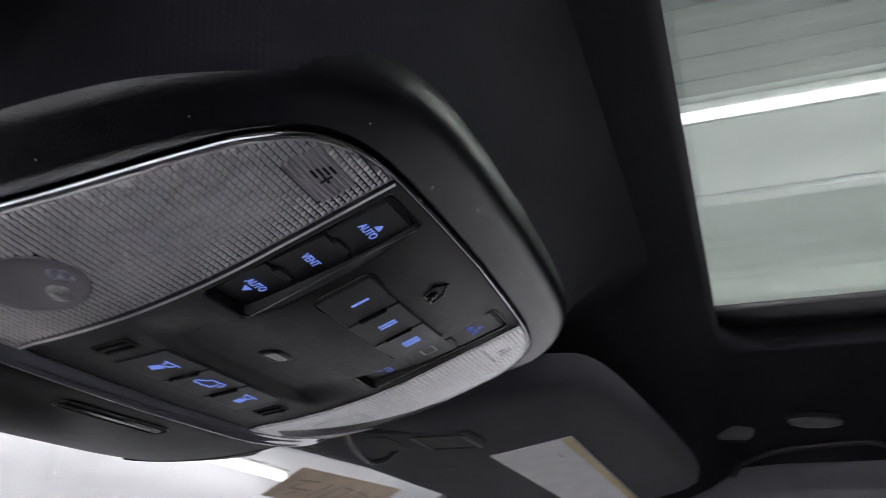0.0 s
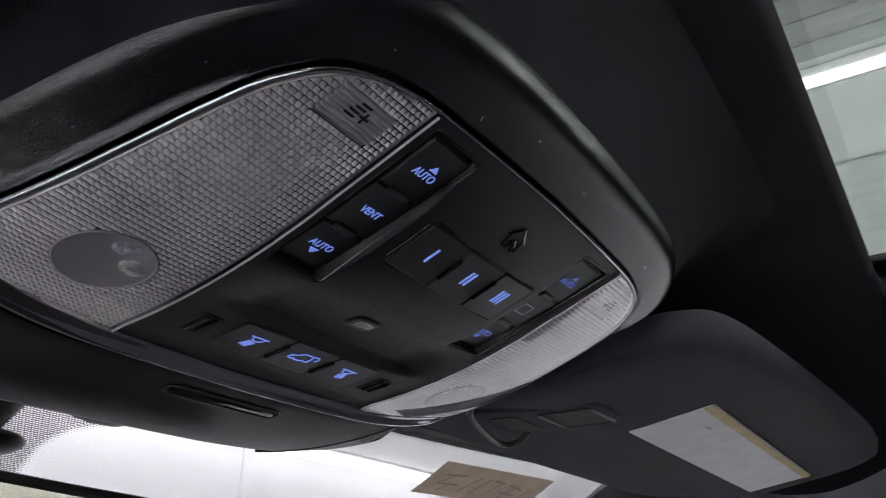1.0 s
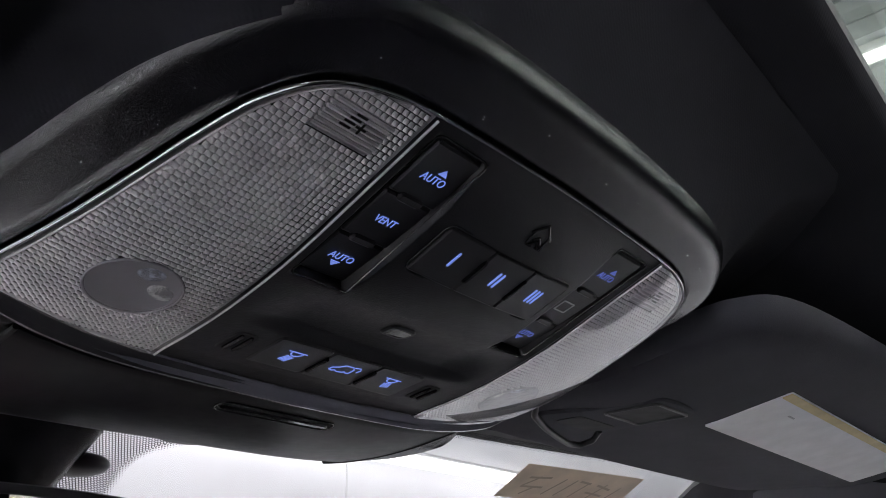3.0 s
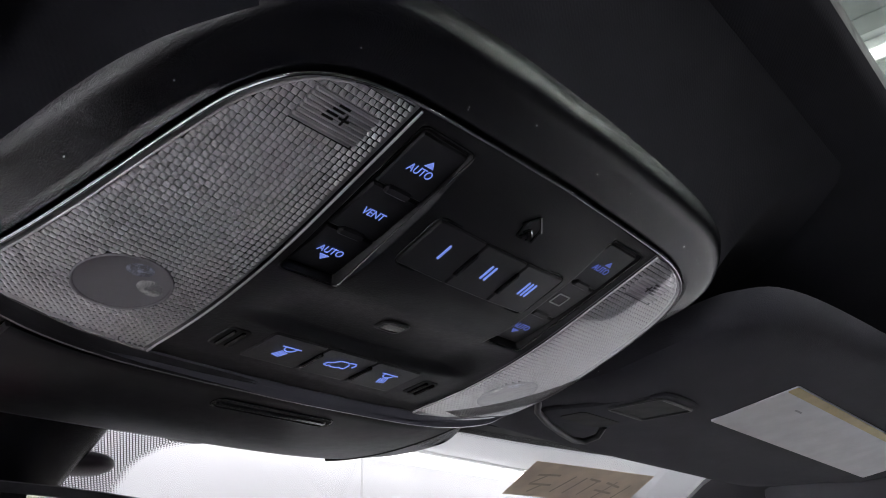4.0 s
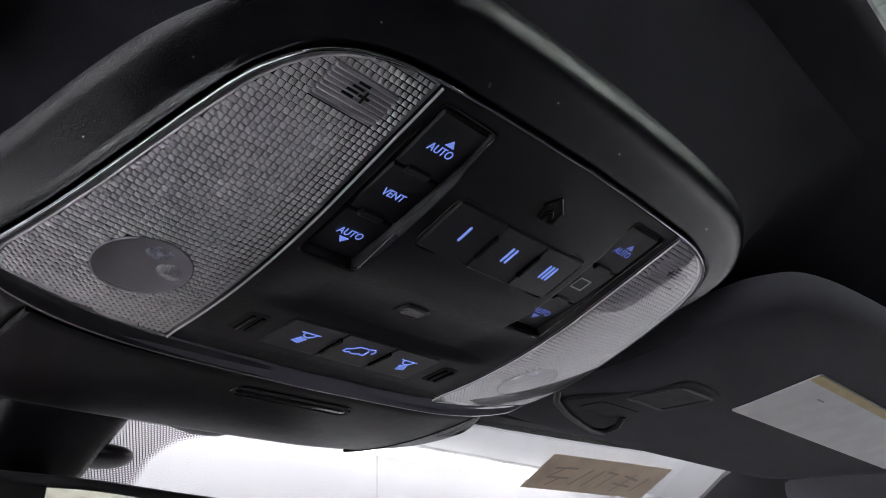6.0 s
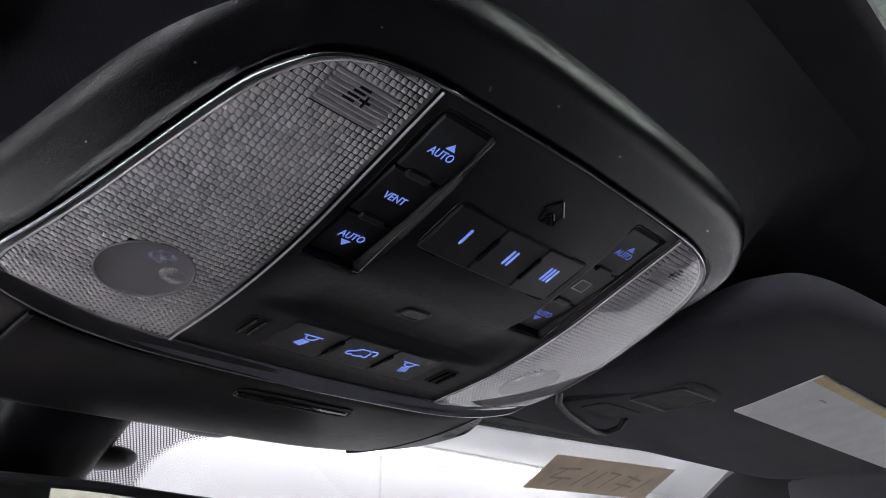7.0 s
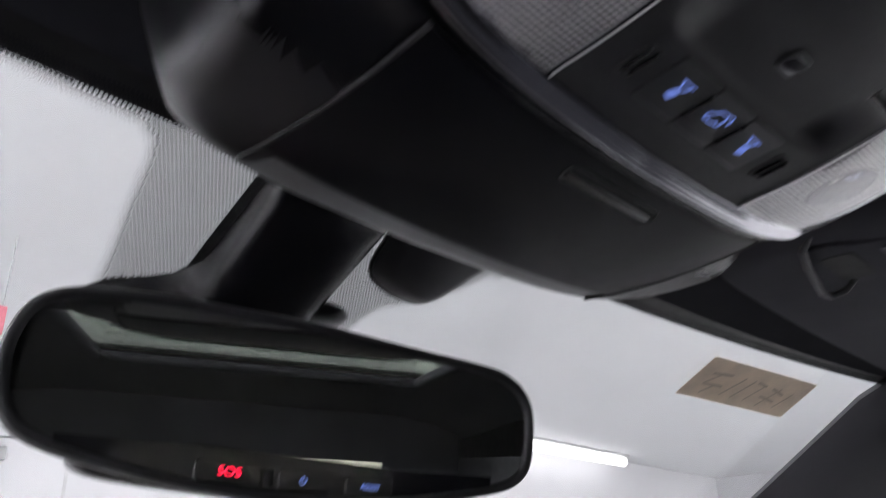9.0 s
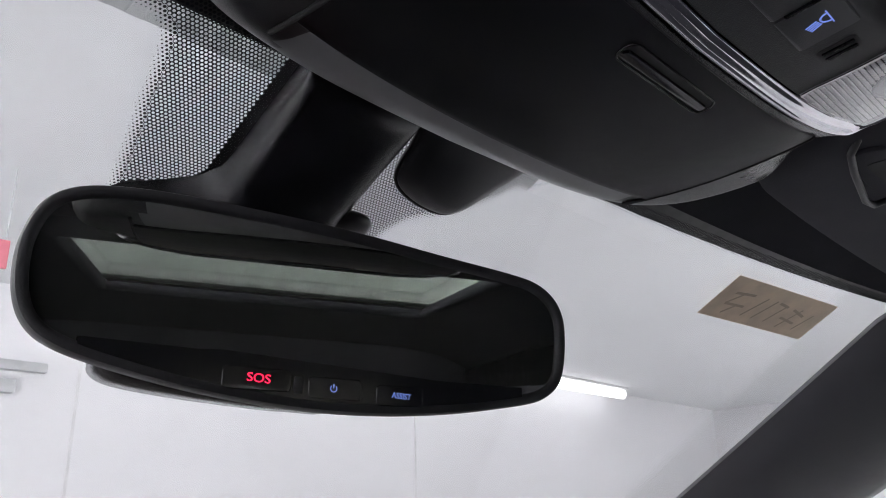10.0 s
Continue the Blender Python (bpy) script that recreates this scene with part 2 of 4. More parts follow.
def catmull(pts, per, closed=False):
    """A smooth line through the points, per pieces from point to point."""
    out, n = [], len(pts)
    for i in range(n if closed else n - 1):
        p = [Vector((pts[(i + k) % n] if closed else pts[min(max(i + k, 0), n - 1)])[:2]).to_3d() for k in (-1, 0, 1, 2)]
        for k in range(per):
            t = k / per
            v = 0.5 * (2 * p[1] + (p[2] - p[0]) * t + (2 * p[0] - 5 * p[1] + 4 * p[2] - p[3]) * t * t + (3 * p[1] - p[0] - 3 * p[2] + p[3]) * t ** 3)
            out.append((v.x, v.y))
    if not closed:
        out.append(tuple(pts[-1][:2]))
    return out


def smooth(a, b, x):
    t = min(max((x - a) / (b - a), 0), 1)
    return t * t * (3 - 2 * t)


def loft(bm, rings, cap_first=False, cap_last=False, closed=True):
    vs = [[bm.verts.new(p) for p in ring] for ring in rings]
    n = len(rings[0])
    for a, b in zip(vs, vs[1:]):
        for i in range(n if closed else n - 1):
            j = (i + 1) % n
            bm.faces.new((a[i], a[j], b[j], b[i]))
    if cap_first:
        bm.faces.new(vs[0])
    if cap_last:
        bm.faces.new(list(reversed(vs[-1])))
    return vs


def outward(pts, d):
    """A closed line moved outward by d (a number, or one for each point)."""
    n = len(pts)
    area = sum(pts[i][0] * pts[(i + 1) % n][1] - pts[(i + 1) % n][0] * pts[i][1] for i in range(n))
    sign = 1 if area > 0 else -1
    out = []
    for i in range(n):
        a, b = pts[i - 1], pts[(i + 1) % n]
        tx, ty = b[0] - a[0], b[1] - a[1]
        k = math.hypot(tx, ty) or 1
        e = d[i] if isinstance(d, list) else d
        out.append((pts[i][0] + sign * ty / k * e, pts[i][1] - sign * tx / k * e))
    return out


def tube(bm, pts, r, n=8, flat=1.0):
    """A round rod along 3D points."""
    rings = []
    for i, p in enumerate(pts):
        p = Vector(p)
        d = (Vector(pts[min(i + 1, len(pts) - 1)]) - Vector(pts[max(i - 1, 0)])).normalized()
        a = d.cross(Vector((0, 0, 1)) if abs(d.z) < 0.9 else Vector((1, 0, 0))).normalized()
        b = d.cross(a)
        rings.append([p + (a * math.cos(2 * math.pi * k / n) + b * math.sin(2 * math.pi * k / n) * flat) * r for k in range(n)])
    loft(bm, rings, True, True)
    return bm


def words(name, text, height, mat, parent, m, label="", squeeze=1.0):
    """Raised lettering as a mesh part; height is that of the capitals."""
    cu = bpy.data.curves.new(name, "FONT")
    cu.body, cu.size, cu.align_x, cu.align_y, cu.extrude = text, height / 0.73, "CENTER", "CENTER", 0.0001
    tmp = new(name + "_tmp", cu)
    me = bpy.data.meshes.new_from_object(tmp.evaluated_get(bpy.context.evaluated_depsgraph_get()))
    bpy.data.objects.remove(tmp)
    me.name = name
    me.materials.clear()
    me.materials.append(mat)
    me.transform(Matrix.Diagonal((squeeze, 1, 1, 1)))
    ob = new(name, me)
    ob.parent = parent
    ob.matrix_local = m
    return tagged(ob, label)


# ---- the showroom ----
ROOM_X, ROOM_Y, TOP = (-6.0, 12.6), (-6.0, 6.1), 3.0


def slab(name, lo, hi, mat, label, category):
    bm = bmesh.new()
    box(bm, lo, hi)
    return single(name, bm, mat, Matrix.Identity(4), label, category, "structure")


slab("floor", (ROOM_X[0] - 0.2, ROOM_Y[0] - 0.2, -0.1), (ROOM_X[1] + 0.2, ROOM_Y[1] + 0.2, 0), FLOOR, "pale grey polished showroom floor", "floor")
wall_front = slab("wall_front", (ROOM_X[0] - 0.2, ROOM_Y[1], 0), (ROOM_X[1] + 0.2, ROOM_Y[1] + 0.2, TOP), WALL, "white panelled showroom wall with fine seams", "wall")
slab("wall_back", (ROOM_X[0] - 0.2, ROOM_Y[0] - 0.2, 0), (ROOM_X[1] + 0.2, ROOM_Y[0], TOP), WALL, "plain white showroom wall", "wall")
slab("wall_left", (ROOM_X[0] - 0.2, ROOM_Y[0], 0), (ROOM_X[0], ROOM_Y[1], TOP), WALL, "plain white showroom wall", "wall")
slab("wall_right", (ROOM_X[1], ROOM_Y[0], 0), (ROOM_X[1] + 0.2, ROOM_Y[1], TOP), WALL, "plain white showroom wall", "wall")

bm = bmesh.new()
box(bm, (ROOM_X[0] - 0.2, ROOM_Y[0] - 0.2, TOP), (ROOM_X[1] + 0.2, ROOM_Y[1] + 0.2, TOP + 0.2))
box(bm, (2.36, -5.9, TOP - 0.012), (2.90, 2.4, TOP), 0.003)
box(bm, (2.94, -5.9, TOP - 0.02), (4.2, 2.4, TOP), 0.003)
ribs = bmesh.new()
box(ribs, (0.08, -5.9, TOP - 0.004), (2.18, 2.4, TOP + 0.002))
for k in range(17):
    x = 0.1 + 0.124 * k
    box(ribs, (x, -5.9, TOP - 0.008), (x + 0.066, 2.4, TOP), 0.007, 3)
single("ceiling_ribs", ribs, RIBS, Matrix.Identity(4), "grey ribbed metal ceiling panel", "ceiling panel", "structure")
single("ceiling", bm, CEIL, Matrix.Identity(4), "white showroom ceiling with a ribbed panel", "ceiling", "structure")

for x in (-1.2, 2.2, 5.7):
    bm = bmesh.new()
    box(bm, (x - 0.012, ROOM_Y[1] - 0.004, 0), (x + 0.012, ROOM_Y[1], TOP))
    part("panel_seam", bm, SEAM, wall_front, "thin grey joint between wall panels")


def batten(length, m, first=None, glow=None, r=0.024):
    if first is not None:
        return copy_thing(first, m)
    t = thing("ceiling_light", m, "long white tubular strip light fixed to the ceiling", "ceiling light", "strip lights on the ceiling")
    bm = bmesh.new()
    box(bm, (-length / 2, -1.4 * r, -0.03), (length / 2, 1.4 * r, 0), 0.006)
    part("case", bm, LED_CASE, t, "white metal case")
    bm = bmesh.new()
    tube(bm, [(-length / 2 + 0.01, 0, -0.02 - r), (length / 2 - 0.05, 0, -0.02 - r), (length / 2 - 0.02, 0, -0.02 - r)], r, 14)
    part("tube", bm, glow or HIDDEN_LED, t, "glowing white tube")
    return t


run = batten(7.2, pose(5.75, 5.80, TOP), glow=LED_SOFT, r=0.065)
batten(4.6, pose(2.25, 0.1, TOP, 0, 0, 90), glow=LED_SOFT, r=0.020)
# Unseen strip lights, added out of view to do most of the lighting.
short = batten(4.6, pose(-1.6, 0.4, TOP, 0, 0, 90))
for x, y in ((-3.4, 0.4), (-5.2, 0.4), (7.0, -1.9), (10.4, -1.9), (-3.4, -4.2), (-3.0, 2.4), (8.7, -1.9)):
    batten(4.6, pose(x, y, TOP, 0, 0, 90), short)
batten(4.6, pose(2.25, -3.9, TOP, 0, 0, 90), short)

t = thing("wall_sign", pose(0.88, 4.0, HEIGHT + 1.06), "small red rectangular sign hung from the ceiling", "sign")
bm = bmesh.new()
box(bm, (-0.08, -0.01, -0.07), (0.08, 0.01, 0.07), 0.004)
part("board", bm, RED_SIGN, t)
bm = bmesh.new()
for x in (-0.06, 0.06):
    tube(bm, [(x, 0, 0.06), (x, 0, TOP - HEIGHT - 1.06)], 0.003, 6)
part("hanger", bm, GREY_METAL, t, "thin wire hangers")
t = thing("wall_rail", pose(1.2, 6.07, HEIGHT + 0.92), "grey metal rail fixed along the white wall", "rail")
bm = bmesh.new()
box(bm, (-1.6, -0.03, -0.035), (0.75, 0.03, 0.035), 0.01)
part("bar", bm, GREY_METAL, t)
bm = bmesh.new()
box(bm, (-0.3, -0.05, -0.2), (0.55, 0.03, -0.1), 0.02)
part("box", bm, GREY_METAL, t, "grey box under the rail")

# ---- the car's shell ----
GLASS_POINT, GLASS_SLOPE = (0.292, 0.003), radians(27)


def screen_z(y, x=0.0):
    """Height of the windscreen over the car's datum."""
    return GLASS_POINT[1] - (y - GLASS_POINT[0]) * math.tan(GLASS_SLOPE) - 0.02 * max(0, abs(x) - 0.35) ** 2


ROOF_Y = [(-1.75, 0.06), (-1.3, 0.095), (-0.9, 0.102), (-0.5, 0.104), (-0.3, 0.104), (-0.12, 0.103), (-0.079, 0.100), (-0.066, 0.091), (-0.045, 0.079), (-0.015, 0.066), (0.02, 0.055), (0.06, 0.046), (0.14, 0.034), (0.22, 0.026), (0.262, 0.020), (0.275, 0.016)]


def roof_z(x, y):
    for (a, za), (b, zb) in zip(ROOF_Y, ROOF_Y[1:]):
        if a <= y <= b:
            z = za + (zb - za) * (y - a) / (b - a)
            break
    return z - (0.55 * max(0, abs(x) - 0.42) ** 2 + 0.9 * max(0, abs(x) - 0.58) ** 2) * (1 - smooth(0.0, 0.22, y)) + 0.03 * x * x * smooth(0.15, 0.275, y)


def head_y(x, y):
    """The header's front edge sweeps back towards the sides."""
    return y - 0.075 * x * x * smooth(0.05, 0.275, y)


def lines(*cuts, step=0.02):
    """Grid lines through all the cuts, at most step apart."""
    out = []
    for a, b in zip(cuts, cuts[1:]):
        n = max(1, round((b - a) / step))
        out += [a + (b - a) * k / n for k in range(n)]
    return out + [cuts[-1]]


OPENINGS = ((-0.32, -0.079, -0.46, 0.46), (-1.250, -0.665, -0.310, 0.415))

for y0, y1, left, half in OPENINGS:
    t = thing("roof_window", CAR, "green-tinted glass roof pane in a black frame", "roof window", kind="structure")
    sliding = y1 > -0.2
    low, wide = (0.150, 0.10) if sliding else (0.1275, 0.03)
    bm = bmesh.new()
    box(bm, (left - wide, y0 - 0.05, low), (half + wide, y1 + 0.05, low + 0.005))
    ob = part("pane", bm, ROOF_GLASS, t, "green-tinted glass")
    ob.visible_shadow = False
    if not sliding:
        continue
    for s in (-1, 1):
        for dx, z0, z1 in ((0.012, 0.122, 0.128), (0.056, 0.132, 0.138), (0.122, 0.142, 0.149)):
            bm = bmesh.new()
            box(bm, (s * (0.40 + dx), y0 - 0.02, z0), (s * 0.55, y1 + 0.02, z1), 0.002)
            part("rail", bm, RAIL, t, "stepped black sliding rail")
    for y, s in ((y0, -1), (y1, 1)):
        bm = bmesh.new()
        box(bm, (-0.55, y + s * 0.006, 0.121), (0.55, y + s * 0.05, 0.149), 0.004)
        part("cross_frame", bm, RAIL, t)
        for e in (-1, 1):
            cx, cy, r = e * (0.522 - 0.024), y + s * 0.006 - s * 0.024, 0.024
            bm = bmesh.new()
            o = [(cx + e * r * 1.3, cy + s * r * 1.3)] + [(cx + e * r * math.cos(radians(9 * k)), cy + s * r * math.sin(radians(9 * k))) for k in range(11)]
            loft(bm, [[(a, b, z) for a, b in o] for z in (0.141, 0.1485)], True, True)
            part("frame_corner", bm, RAIL, t, "rounded black corner of the glass frame")

# outer roof, sides, rear and dash: plain closing forms
bm = bmesh.new()
for lo, hi in (((-0.76, -0.42, 0.156), (-0.56, 0.02, 0.166)), ((0.56, -0.42, 0.156), (0.76, 0.02, 0.166)),
               ((-0.56, -0.045, 0.156), (0.56, 0.02, 0.166)), ((-0.56, -0.50, 0.156), (0.56, -0.36, 0.166)), ((-0.76, -1.80, 0.136), (-0.40, -0.42, 0.146)), ((0.50, -1.80, 0.136), (0.76, -0.42, 0.146)),
               ((-0.40, -1.80, 0.136), (0.50, -1.36, 0.146)), ((-0.40, -0.60, 0.136), (0.50, -0.42, 0.146))):
    box(bm, lo, hi)
single("car_roof", bm, RECESS, CAR, "dark painted roof skin of the car", "roof", "structure")

for s, nm in ((-1, "left"), (1, "right")):
    bm = bmesh.new()
    box(bm, (s * 0.74, -1.8, -1.1), (s * 0.80, -0.66, -0.46))
    box(bm, (s * 0.74, -0.66, -1.1), (s * 0.80, 1.3, -0.60 if s < 0 else -0.52))
    # Rail heights differ so that more light enters from the left.
    box(bm, (s * 0.70, -1.8, 0.02 if s < 0 else -0.06), (s * 0.76, 0.20, 0.16), 0.01)
    box(bm, (s * 0.70, -0.75, -0.47), (s * 0.76, -0.66, 0.1), 0.01)
    # Extra panels on the right only, added to cut side light and reflections.
    if s > 0:
        box(bm, (0.70, -0.68, -0.60), (0.76, -0.40, 0.1), 0.01)
        box(bm, (0.72, -0.45, -0.60), (0.76, 0.12, -0.38), 0.03)
    box(bm, (s * 0.70, -1.8, -0.47), (s * 0.76, -0.70, 0.1), 0.01)
    single("wall_" + nm + "_door", bm, DARK_TRIM, CAR, "dark body side of the car with its door opening", "door", "structure")
bm = bmesh.new()
outer = [(-0.8, -1.1), (0.8, -1.1), (0.8, 0.09), (-0.8, 0.09)]
inner = [(-0.31, -0.136), (0.46, -0.145), (0.46, -0.080), (-0.31, -0.080)]
loft(bm, [[(x, y, z) for x, z in ring] for ring, y in ((inner, -1.80), (outer, -1.80), (outer, -1.79), (inner, -1.79), (inner, -1.80))])
bmesh.ops.remove_doubles(bm, verts=bm.verts, dist=0.0001)
single("wall_rear", bm, DARK_TRIM, CAR, "dark rear of the cabin with its window opening", "wall", "structure")
t = thing("window_2", CAR, "clear rear window of the car", "window", kind="structure")
bm = bmesh.new()
box(bm, (-0.33, -1.806, -0.160), (0.48, -1.802, -0.070))
ob = part("pane", bm, REAR_GLASS, t, "clear rear glass")
ob.visible_shadow = False
# The dash stays out of view and serves as a reflector from below.
bm = bmesh.new()
box(bm, (-0.92, 0.62, -1.10), (0.92, 1.45, -0.50), 0.04, 3)
single("dashboard", bm, DASH, CAR, "unseen padded dashboard below the windscreen, paled to bounce light", "dashboard", "structure")
bm = bmesh.new()
box(bm, (-0.8, -1.8, -1.16), (0.8, 1.3, -1.10))
single("cabin_floor", bm, CARPET, CAR, "dark carpeted cabin floor", "floor", "structure")


def pillar(s):
    """An A-pillar trim beside the windscreen."""
    bm = bmesh.new()
    rings = []
    for k in range(15):
        u = k / 14
        y = 0.20 + 0.95 * u
        x = 0.700 + 0.445 * (y - 0.24) - 0.06 * max(0, y - 0.24) ** 2
        z = screen_z(max(y, 0.25), x) + (0.012 if y < 0.25 else 0)
        ring = [(0, -0.002, 0.012), (0.0, -0.014, -0.010), (0.02, -0.045, -0.028), (0.06, -0.10, -0.040), (0.12, -0.15, -0.036), (0.16, -0.12, -0.004), (0.14, 0.01, 0.03)]
        rings.append([(s * (x + a), y + b, z + c) for a, b, c in catmull3(ring, 3)])
    loft(bm, rings, True, True)
    return single("pillar_" + ("left" if s < 0 else "right"), bm, PILLAR_TRIM, CAR, "black grained trim of the sloping windscreen pillar", "pillar", "structure", 70)


def catmull3(pts, per):
    out, n = [], len(pts)
    for i in range(n):
        p = [Vector(pts[(i + k) % n]) for k in (-1, 0, 1, 2)]
        for k in range(per):
            t = k / per
            out.append(tuple(0.5 * (2 * p[1] + (p[2] - p[0]) * t + (2 * p[0] - 5 * p[1] + 4 * p[2] - p[3]) * t * t + (3 * p[1] - p[0] - 3 * p[2] + p[3]) * t ** 3)))
    return out


pillar(-1)
pillar(1)

# windscreen: a curved pane with its dotted black border
windscreen = thing("window_1", CAR, "clear sloping windscreen with a dotted black border", "windscreen", kind="structure")
bm = bmesh.new()
wx, wy = lines(-1.25, 0, 1.25, step=0.05), lines(0.225, 1.3, step=0.05)
g0 = [[bm.verts.new((x, y, screen_z(y, x) + 0.002)) for x in wx] for y in wy]
g1 = [[bm.verts.new((x, y, screen_z(y, x) + 0.007)) for x in wx] for y in wy]
for g in (g0, g1):
    for i in range(len(wy) - 1):
        for j in range(len(wx) - 1):
            bm.faces.new((g[i][j], g[i][j + 1], g[i + 1][j + 1], g[i + 1][j]))
ob = part("pane", bm, WINDSCREEN_GLASS, windscreen, "clear glass", 60)
ob.visible_shadow = False


def frit_disc(bm, x, y, r, n=8):
    bm.faces.new([bm.verts.new((x + r * math.cos(6.2832 * k / n), y + r * math.sin(6.2832 * k / n) * 0.9, screen_z(y + r * math.sin(6.2832 * k / n) * 0.9, x))) for k in range(n)])


def frit_cell(bm, x, y, p, r):
    """One six-sided cell of black print round a clear dot."""
    a, b = [], []
    for k in range(12):
        t = radians(30 * k)
        hexr = p / 2 / math.cos(((t + radians(30)) % radians(60)) - radians(30))
        for ring, q in ((a, hexr), (b, r)):
            yy = y + q * math.sin(t) * 0.9
            ring.append(bm.verts.new((x + q * math.cos(t), yy, screen_z(yy, x))))
    for k in range(12):
        j = (k + 1) % 12
        bm.faces.new((a[k], a[j], b[j], b[k]))


def edge_gap(x, y, line):
    """Signed gap to an open line; positive on its right hand side."""
    best = (9, 1)
    for (x0, y0), (x1, y1) in zip(line, line[1:]):
        dx, dy = x1 - x0, y1 - y0
        t = min(max(((x - x0) * dx + (y - y0) * dy) / (dx * dx + dy * dy), 0), 1)
        d = math.hypot(x - x0 - t * dx, y - y0 - t * dy)
        side = 1 if (dx * (y - y0) - dy * (x - x0)) < 0 else -1
        if d < best[0]:
            best = (d, side)
    return best[0] * best[1]


FADE_L = [(-0.320, 0.2620), (-0.150, 0.2700), (-0.102, 0.2725), (-0.093, 0.279), (-0.089, 0.290), (-0.0855, 0.310), (-0.079, 0.338), (-0.073, 0.372)]
FADE_R = [(0.068, 0.38), (0.062, 0.343), (0.064, 0.333), (0.070, 0.322), (0.080, 0.316), (0.098, 0.307), (0.112, 0.290), (0.120, 0.2795), (0.75, 0.2745)]
PITCH = 0.00192
dots, rims = bmesh.new(), bmesh.new()
for i in range(-170, 395):
    for j in range(0, 102):
        x = PITCH * (i + 0.5 * (j % 2))
        y = 0.2275 + PITCH * 0.866 * 0.9 * j
        if y < 0.264 - 0.075 * x * x:
            continue
        gap = edge_gap(x, y, FADE_L if x < 0 else FADE_R)
        if x > 0.13:
            gap = 0.2690 - 0.075 * x * x - y
        if gap > 0:
            if -0.034 < x < 0.026 and y < 0.36:
                continue
            solid = -0.0455 - 0.045 * smooth(0.70, 1.0, (y - 0.262) / 0.098) ** 1.5 < x < 0 and y > 0.270
            if solid:
                frit_disc(dots, x, y, PITCH * 0.63, 6)
            else:
                frit_cell(dots, x, y, PITCH, 0.00069)
        elif gap > (-0.0056 if x < 0.13 else -0.0052):
            frit_disc(rims, x, y, 0.00080 * (1 + gap / 0.0075))
band = bmesh.new()
loft(band, [[(x, y, screen_z(y, x) - 0.0002) for x, y in ((q, 0.226), (q, 0.2648 - 0.075 * q * q))] for q in [-0.70 + 0.02 * k for k in range(71)]], closed=False)
part("frit_band", band, FRIT, windscreen, "solid black print along the top edge")
ob = part("frit", dots, FRIT, windscreen, "black dotted print on the glass")
tagged(ob, kind="stuff")
ob = part("frit_fade", rims, FRIT, windscreen, "fading black dots along the print")
tagged(ob, kind="stuff")

# ---- the overhead console ----
RIM = [(0, -0.0155), (0.045, -0.0145), (0.073, -0.0125), (0.0905, -0.006), (0.1003, 0.006), (0.1055, 0.022), (0.1110, 0.048), (0.1162, 0.075), (0.1195, 0.094), (0.1190, 0.103), (0.1145, 0.109), (0.105, 0.1125), (0.086, 0.116), (0.050, 0.119), (0, 0.1205)]
BODY = [(0, -0.0245), (0.048, -0.0235), (0.079, -0.0202), (0.0972, -0.0115), (0.1075, 0.003), (0.1145, 0.022), (0.1210, 0.053), (0.1252, 0.090), (0.1275, 0.128), (0.1262, 0.157), (0.1232, 0.174), (0.1165, 0.186), (0.101, 0.196), (0.06, 0.2027), (0, 0.2052)]


def both_sides(half, per):
    right = catmull(half, per)
    return right + [(-x, y) for x, y in reversed(right[1:-1])]


def face_z(x, y):
    """The console's lower surface in its own frame."""
    z = 0 if y < 0.03 else 2.0 * (min(y, 0.104) - 0.03) ** 2
    if y > 0.104:
        z += 0.2 * (min(y, 0.12) - 0.104)
    if y > 0.12:
        d = y - 0.12
        z += 0.22 * d + 2.0 * d * d
    bow = (0.5 + 1.4 * smooth(-0.01, 0.05, y)) * (1 - 0.41 * smooth(0.1, 0.2, y))
    return z + bow * max(0, abs(x) - 0.06) ** 2


def dish(x, y):
    """The shallow hollow behind the lamp keys, with its steep front lip."""
    across = 1 - smooth(0.034, 0.056, abs(x))
    lip = 0.0785 - 0.05 * x * x / 0.05
    return 0.0030 * across * smooth(0.048, 0.070, y) * (1 - smooth(lip - 0.004, lip + 0.002, y))


def island(x, y):
    """The middle of the face bulges down between the two roof switch banks."""
    ax = abs(x)
    beside = smooth(-0.0095, -0.0070, y) * (1 - smooth(0.0490, 0.0530, y))
    edge = beside * (1 - smooth(0.0358, 0.0370, ax)) + (1 - beside) * (1 - smooth(0.030, 0.057, ax))
    along = smooth(-0.0155, 0.012, y) * (1 - smooth(0.034, 0.062, y))
    return -0.0042 * along * edge * (1 - 0.35 * min(1, (ax / 0.0362) ** 2))


def skin(x, y):
    """The switch panel without the recesses of its banks."""
    return face_z(x, y) + island(x, y) + dish(x, y)


def bank_z(x, y):
    """The level that the keys of a roof switch bank are set from."""
    return face_z(x, y) + 0.0012 + 0.0018 * min(max((y - 0.012) / 0.032, 0), 1.3)


def panel_z(x, y):
    """The switch panel with the pockets that hold its two roof switch banks."""
    ax = abs(x)
    pocket = smooth(0.0362, 0.0367, ax) * (1 - smooth(0.0553, 0.0565, ax)) * smooth(-0.0090, -0.0080, y) * (1 - smooth(0.0498, 0.0508, y))
    return skin(x, y) * (1 - pocket) + (bank_z(x, y) + 0.0002) * pocket


console = thing("overhead_console", PLATE, "black overhead console with map lamps, switches and chrome trim", "overhead console")
rim, body = both_sides(RIM, 8), both_sides(BODY, 8)


def ring_at(pts, dz=0.0, base=None):
    return [(x, y, face_z(*(base[i] if base else (x, y))) + dz) for i, (x, y) in enumerate(pts)]


